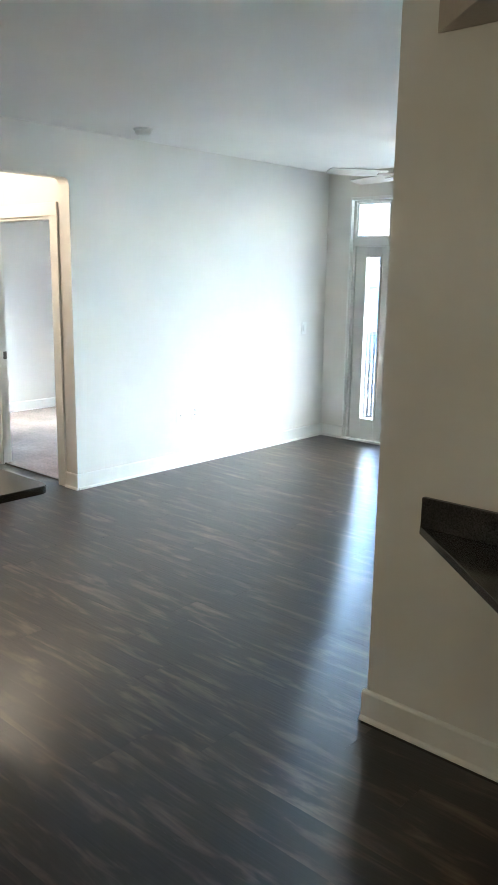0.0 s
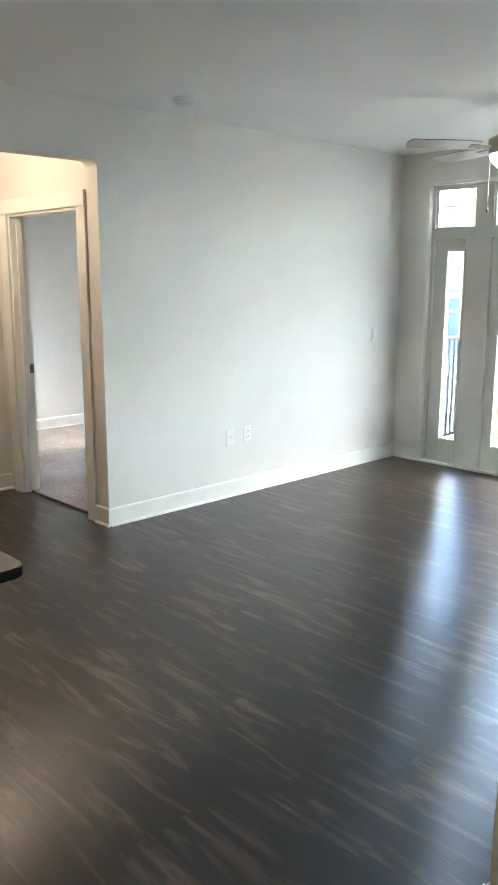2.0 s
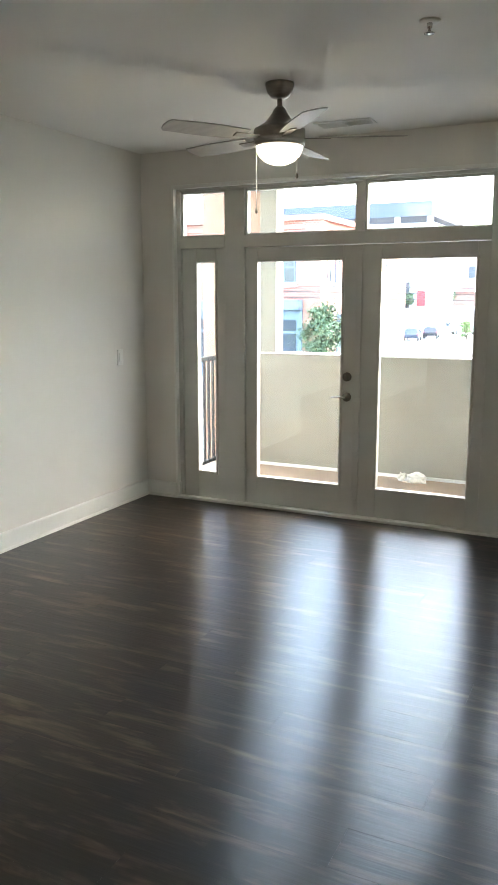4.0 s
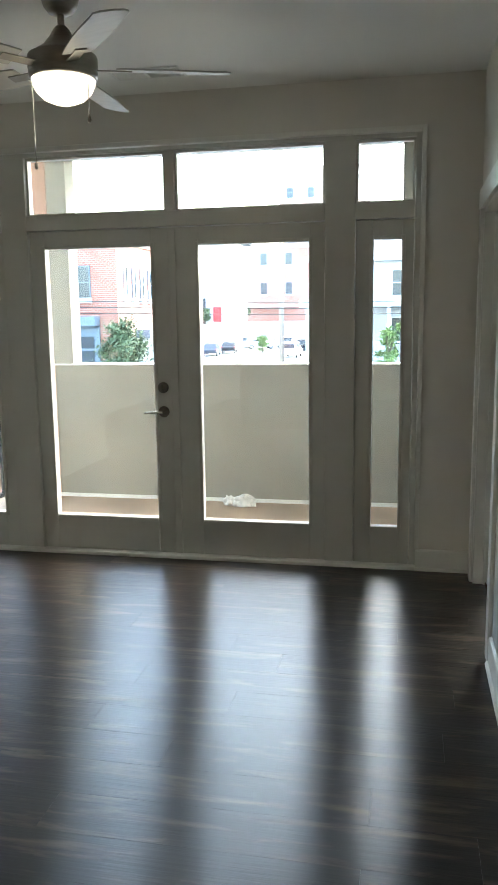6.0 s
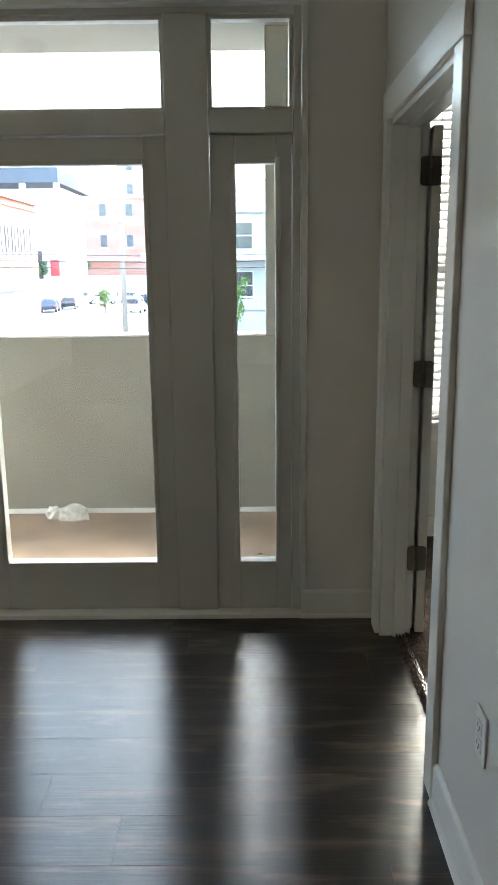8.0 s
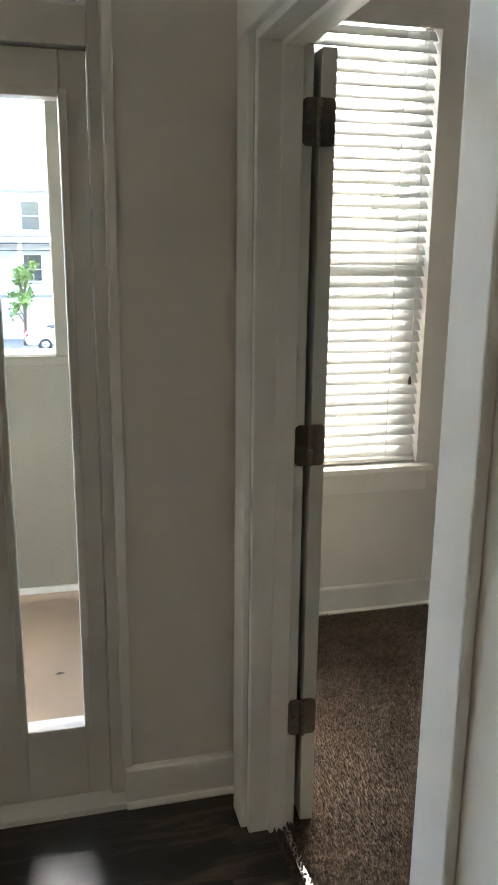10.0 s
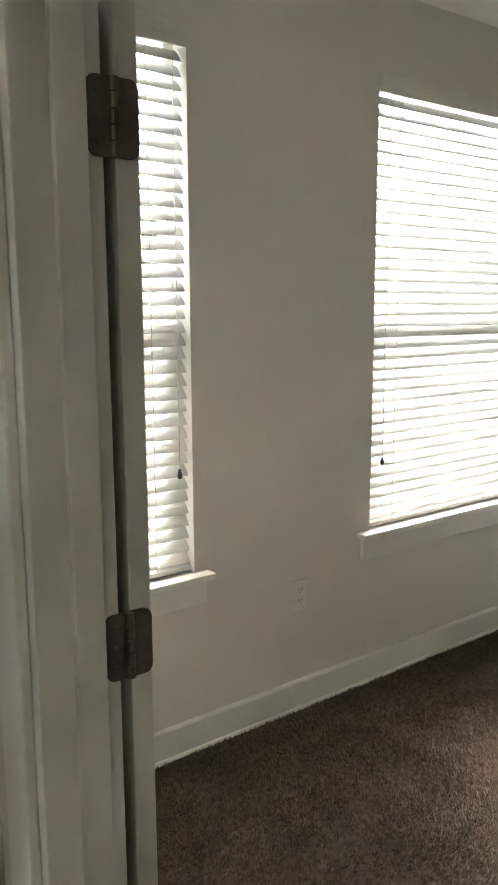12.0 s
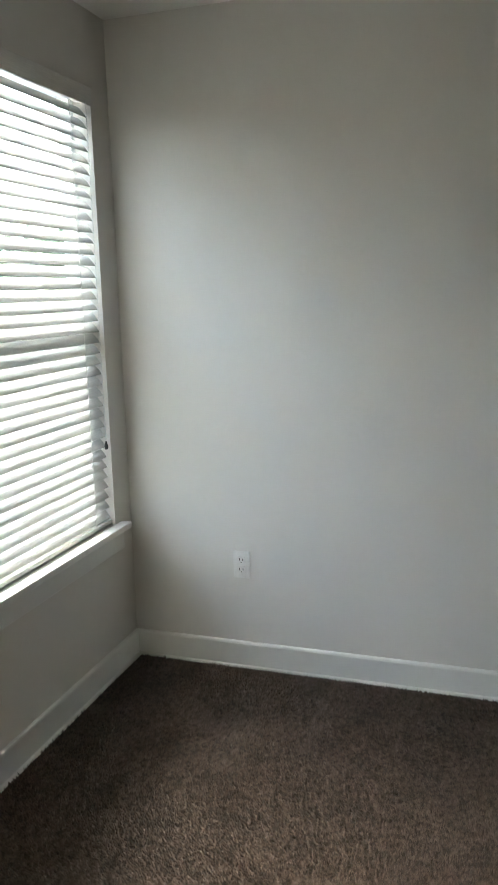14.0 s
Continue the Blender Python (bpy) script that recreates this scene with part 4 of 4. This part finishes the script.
def car(name, loc, rz, mat, suv, label):
    c = tagged(empty(name, loc, rz), label, "car", "parked cars")
    top = 1.72 if suv else 1.45
    side = [(-2.2, 0.35), (-2.22, 0.75), (-1.95, 0.95), (-1.9 if suv else -1.45, top - 0.06), (-1.2 if suv else -0.9, top), (0.3, top), (1.05, 1.02), (1.95, 0.9), (2.2, 0.65), (2.2, 0.35)]
    bm = bmesh.new()
    L = [bm.verts.new((x, -0.86 if z < 1.1 else -0.68, z)) for x, z in side]
    R = [bm.verts.new((x, 0.86 if z < 1.1 else 0.68, z)) for x, z in side]
    bm.faces.new(L)
    bm.faces.new(R)
    for i in range(len(side)):
        j = (i + 1) % len(side)
        bm.faces.new((L[i], L[j], R[j], R[i]))
    finish("body", bm, mat, c, 0.08)
    boxes("side_glass", M_DARKWIN, [(-1.25, 0.45, -0.80, 0.80, 1.03, top - 0.16)], c, 0.05)
    gm = bmesh.new()
    x0 = side[3][0]
    q = [gm.verts.new(p) for p in ((0.42, -0.6, top - 0.08), (0.42, 0.6, top - 0.08), (1.06, 0.7, 1.06), (1.06, -0.7, 1.06), (0.40, -0.6, top - 0.14), (0.40, 0.6, top - 0.14), (1.0, 0.7, 1.0), (1.0, -0.7, 1.0))]
    for f in ((0, 1, 2, 3), (4, 5, 6, 7), (0, 1, 5, 4), (2, 3, 7, 6), (0, 3, 7, 4), (1, 2, 6, 5)):
        gm.faces.new([q[i] for i in f])
    finish("windscreen", gm, M_DARKWIN, c)
    boxes("rear_glass", M_DARKWIN, [(x0 - 0.18, x0 + 0.05, -0.6, 0.6, 1.05, top - 0.18)], c, 0.04)
    for y in (-0.84, 0.84):
        boxes("tail_lamp", M_RED, [(-2.25, -2.1, y - 0.12 if y > 0 else y, y if y > 0 else y + 0.12, 0.72, 0.9)], c, 0.02)
        boxes("head_lamp", M_PLATE, [(2.08, 2.22, y - 0.22 if y > 0 else y, y if y > 0 else y + 0.22, 0.64, 0.78)], c, 0.03)
        for x in (-1.35, 1.35):
            w = lathe("wheel", M_TYRE, [(0.2, -0.11), (0.32, -0.1), (0.33, 0), (0.32, 0.1), (0.2, 0.11)], c, 20, pose(x, y * 0.92, 0.33, 90, 0, 0))
            lathe("rim", M_CHROME, [(0.2, -0.112), (0.05, -0.118), (0.05, 0.118), (0.2, 0.112)], w, 14, pose(x, y * 0.92, 0.33, 90, 0, 0))
    return c


def paint(name, col):
    return material(name, col, 0.25, 0.03, 0.5, 10.0, 0.0)


P_DARK, P_WHITE, P_GREY, P_BLACK = paint("car_navy", (0.03, 0.04, 0.06)), paint("car_white", (0.75, 0.75, 0.74)), paint("car_silver", (0.4, 0.41, 0.42)), paint("car_black", (0.02, 0.02, 0.022))
CZ = GZ + 0.025
car("parked_car", (-20.0, 87.5, CZ), 97, P_DARK, False, "dark navy saloon car parked on the street")
car("parked_car", (-22.0, 84.5, CZ), 95, P_GREY, False, "silver saloon car parked on the street")
car("parked_car", (-19.3, 94, CZ), 98, P_BLACK, False, "black saloon car parked on the street")
car("parked_car", (-20.8, 108, CZ), 60, P_GREY, True, "grey utility vehicle parked at the road's end")
car("parked_car", (-17.6, 106, CZ), 20, P_WHITE, False, "white saloon car parked across the road's end")
car("parked_car", (-13.6, 107, CZ), 10, P_WHITE, True, "white utility vehicle parked across the road's end")
car("parked_car", (-9.9, 84.5, CZ), 88, P_WHITE, True, "white utility vehicle parked along the kerb")
car("parked_car", (-9.6, 93, CZ), 90, P_BLACK, True, "black utility vehicle parked along the kerb")
car("parked_car", (4.2, 38.5, CZ - 0.02), 5, P_WHITE, False, "white saloon car parked before the porch")

pole = tagged(empty("utility_pole", (-5.6, 50, GZ)), "weathered wooden utility pole with a crossarm", "utility pole")
tube("shaft", M_POLE, [(0, 0, -0.2), (0, 0, 4), (0, 0, 8.5)], 0.2, pole, 12, 0.15)
boxes("crossarm", M_POLE, [(-1.2, 1.2, -0.18, -0.06, 7.6, 7.75)], pole, 0.01)
for k in range(3):
    pts = [(-70 + 4.0 * i, 34.2 + 0.22 * i, 2.7 - k * 0.32 - 0.0012 * (35 - abs(i * 2 - 35)) ** 2 / 2) for i in range(36)]
    tagged(tube("power_line", M_IRON, pts, 0.022, None, 5), "black overhead power line spanning the street", "cable", "power lines")


def tree(name, loc, height, spread, leaves, leaf, mat, seed, label):
    rnd = random.Random(seed)
    t = tagged(empty(name, loc), label, "tree" if height > 2 else "shrub")
    tube("trunk", M_BARK, [(0, 0, -0.1), (rnd.uniform(-.1, .1), rnd.uniform(-.1, .1), height * 0.3), (rnd.uniform(-.2, .2), rnd.uniform(-.2, .2), height * 0.75)], height * 0.03, t, 10, height * 0.01)
    tips = []
    for k in range(11):
        a = 2.4 * k + rnd.uniform(-.3, .3)
        z0 = height * rnd.uniform(0.2, 0.6)
        rr = spread * rnd.uniform(0.45, 0.95)
        tip = Vector((rr * math.cos(a), rr * math.sin(a), z0 + height * rnd.uniform(0.1, 0.36)))
        tube("limb", M_BARK, [(0, 0, z0), tip * 0.5 + Vector((0, 0, z0 * 0.6)), tip], height * 0.011, t, 6, height * 0.003)
        tips.append(tip)
    tips += [Vector((rnd.uniform(-.4, .4) * spread, rnd.uniform(-.4, .4) * spread, height * rnd.uniform(0.72, 0.95))) for _ in range(6)]
    vs, fs = [], []
    for i in range(leaves):
        c = rnd.choice(tips) + Vector((rnd.gauss(0, 1), rnd.gauss(0, 1), rnd.gauss(0, 0.75))) * spread * 0.24
        c.z = max(c.z, 0.15)
        u = Vector((rnd.uniform(-1, 1), rnd.uniform(-1, 1), rnd.uniform(-1, 1))).normalized()
        w = u.cross(Vector((rnd.uniform(-1, 1), rnd.uniform(-1, 1), rnd.uniform(-1, 1)))).normalized()
        s = leaf * rnd.uniform(0.6, 1.3)
        b = len(vs)
        vs += [c - u * s, c + w * s * 0.5, c + u * s, c - w * s * 0.5]
        fs.append((b, b + 1, b + 2, b + 3))
    me = bpy.data.meshes.new("foliage")
    me.from_pydata([tuple(v) for v in vs], [], fs)
    me.materials.append(mat)
    f = new("foliage", me)
    f.parent = t
    f["kind"] = "stuff"
    return t


tree("street_tree", (-12.0, 36.0, GZ), 4.7, 1.15, 3600, 0.11, M_LEAF, 1, "small leafy green street tree by the brick building")
tree("sapling", (-12.9, 82.3, GZ), 2.5, 0.6, 900, 0.12, M_LEAF2, 2, "slender fresh green sapling by the street")
tree("shrub", (-23.2, 97, GZ + 3.6), 1.9, 0.6, 900, 0.25, M_LEAF, 3, "green shrub before the white building")
tree("shrub", (-21.7, 113.2, GZ + 3.6), 2.4, 1.0, 900, 0.3, M_LEAF, 4, "green shrub before the brick block")
tree("sapling", (1.95, 40.5, GZ), 4.3, 0.6, 900, 0.12, M_LEAF2, 5, "fresh green sapling before the porch")
tree("garden_tree", (16, 20, GZ), 7.5, 3.0, 5000, 0.2, M_LEAF, 6, "leafy green garden tree beside the house")
tree("garden_tree", (24, 24, GZ), 8.0, 3.4, 5000, 0.2, M_LEAF, 7, "leafy green garden tree beside the house")
tree("garden_tree", (30, 17, GZ), 7.0, 3.0, 5000, 0.2, M_LEAF, 8, "leafy green garden tree beside the house")
tree("garden_tree", (40, 22, GZ), 8.0, 3.4, 4000, 0.2, M_LEAF, 9, "leafy green garden tree beside the house")

# ---- carpet pile ----
rng = np.random.default_rng(4)


def pile(name, mat, x0, x1, y0, y1, spacing, height, parent):
    nx, ny = int((x1 - x0) / spacing), int((y1 - y0) / spacing)
    gx, gy = np.meshgrid(np.linspace(x0, x1, nx), np.linspace(y0, y1, ny))
    n = gx.size
    px = gx.ravel() + rng.uniform(-.5, .5, n) * spacing
    py = gy.ravel() + rng.uniform(-.5, .5, n) * spacing
    lean = np.sin(px * 3.1 + np.sin(py * 2.3) * 2) * 0.004
    co = np.zeros((n, 4, 3))
    a0 = rng.uniform(0, 6.28, n)
    for k in range(3):
        co[:, k, 0] = px + 0.0055 * np.cos(a0 + k * 2.094)
        co[:, k, 1] = py + 0.0055 * np.sin(a0 + k * 2.094)
        co[:, k, 2] = 0.003
    co[:, 3, 0] = px + rng.normal(0, 0.0035, n) + lean
    co[:, 3, 1] = py + rng.normal(0, 0.003, n) - lean
    co[:, 3, 2] = 0.004 + height * rng.uniform(0.6, 1.15, n)
    base = np.arange(n)[:, None] * 4
    tri = np.concatenate([base + np.array([[0, 1, 3]]), base + np.array([[1, 2, 3]]), base + np.array([[2, 0, 3]])])
    me = bpy.data.meshes.new(name)
    me.vertices.add(n * 4)
    me.vertices.foreach_set("co", co.ravel())
    me.loops.add(tri.size)
    me.loops.foreach_set("vertex_index", tri.ravel().astype(np.int32))
    me.polygons.add(len(tri))
    me.polygons.foreach_set("loop_start", np.arange(0, tri.size, 3, dtype=np.int32))
    me.update()
    me.validate()
    me.materials.append(mat)
    ob = new(name, me)
    ob["kind"] = "stuff"
    return ob


tagged(pile("carpet_pile", M_CARPET, RX2 - 0.055, EX - 0.03, -1.4, BY - 0.03, 0.0080, 0.014, None), "brown cut carpet pile")

# ---- floor planks ----
PW, PL = 0.18, 1.22
plank_me = {}


def plank_mesh(w):
    key = round(w, 3)
    if key not in plank_me:
        bm = bmesh.new()
        c = 0.0003
        lo_ = [(0, 0), (w, 0), (w, PW), (0, PW)]
        vb_ = [bm.verts.new((x, y, -0.012)) for x, y in lo_]
        vm_ = [bm.verts.new((x, y, -c)) for x, y in lo_]
        vt_ = [bm.verts.new((min(max(x, c), w - c), min(max(y, c), PW - c), 0)) for x, y in lo_]
        bm.faces.new(vt_)
        for a, b in ((vb_, vm_), (vm_, vt_)):
            for i in range(4):
                bm.faces.new((a[i], a[(i + 1) % 4], b[(i + 1) % 4], b[i]))
        me = bpy.data.meshes.new("plank")
        bm.to_mesh(me)
        bm.free()
        me.materials.append(M_PLANK)
        plank_me[key] = me
    return plank_me[key]


floor_ob = bpy.data.objects["floor"]
rp = random.Random(11)
row = 0
y = 0.03 - PW
while y > -8.6:
    if y > HY - PW * 0.5:
        spans = [(0.0, RX + (0.09 if D0 < y < D1 - 0.1 else 0.0))]
    elif y > KY - PW * 0.5:
        spans = [(HXW, RX)]
    else:
        spans = [(HXW, 6.4)]
    for a, b in spans:
        x = a - rp.choice((0.0, 0.3, 0.61, 0.92)) - rp.uniform(0, 0.2)
        while x < b:
            x0, x1 = max(x, a), min(x + PL, b)
            if x1 - x0 > 0.03:
                o = new("plank", plank_mesh(x1 - x0 - 0.0003))
                o.parent = floor_ob
                o.location = (x0, y, 0)
            x += PL
    y -= PW
    row += 1
structure("floor_edge", M_PLANK, [(HD0 + 0.018, HD1 - 0.018, HY - 0.03, HY + 0.055, -0.012, -0.001)])
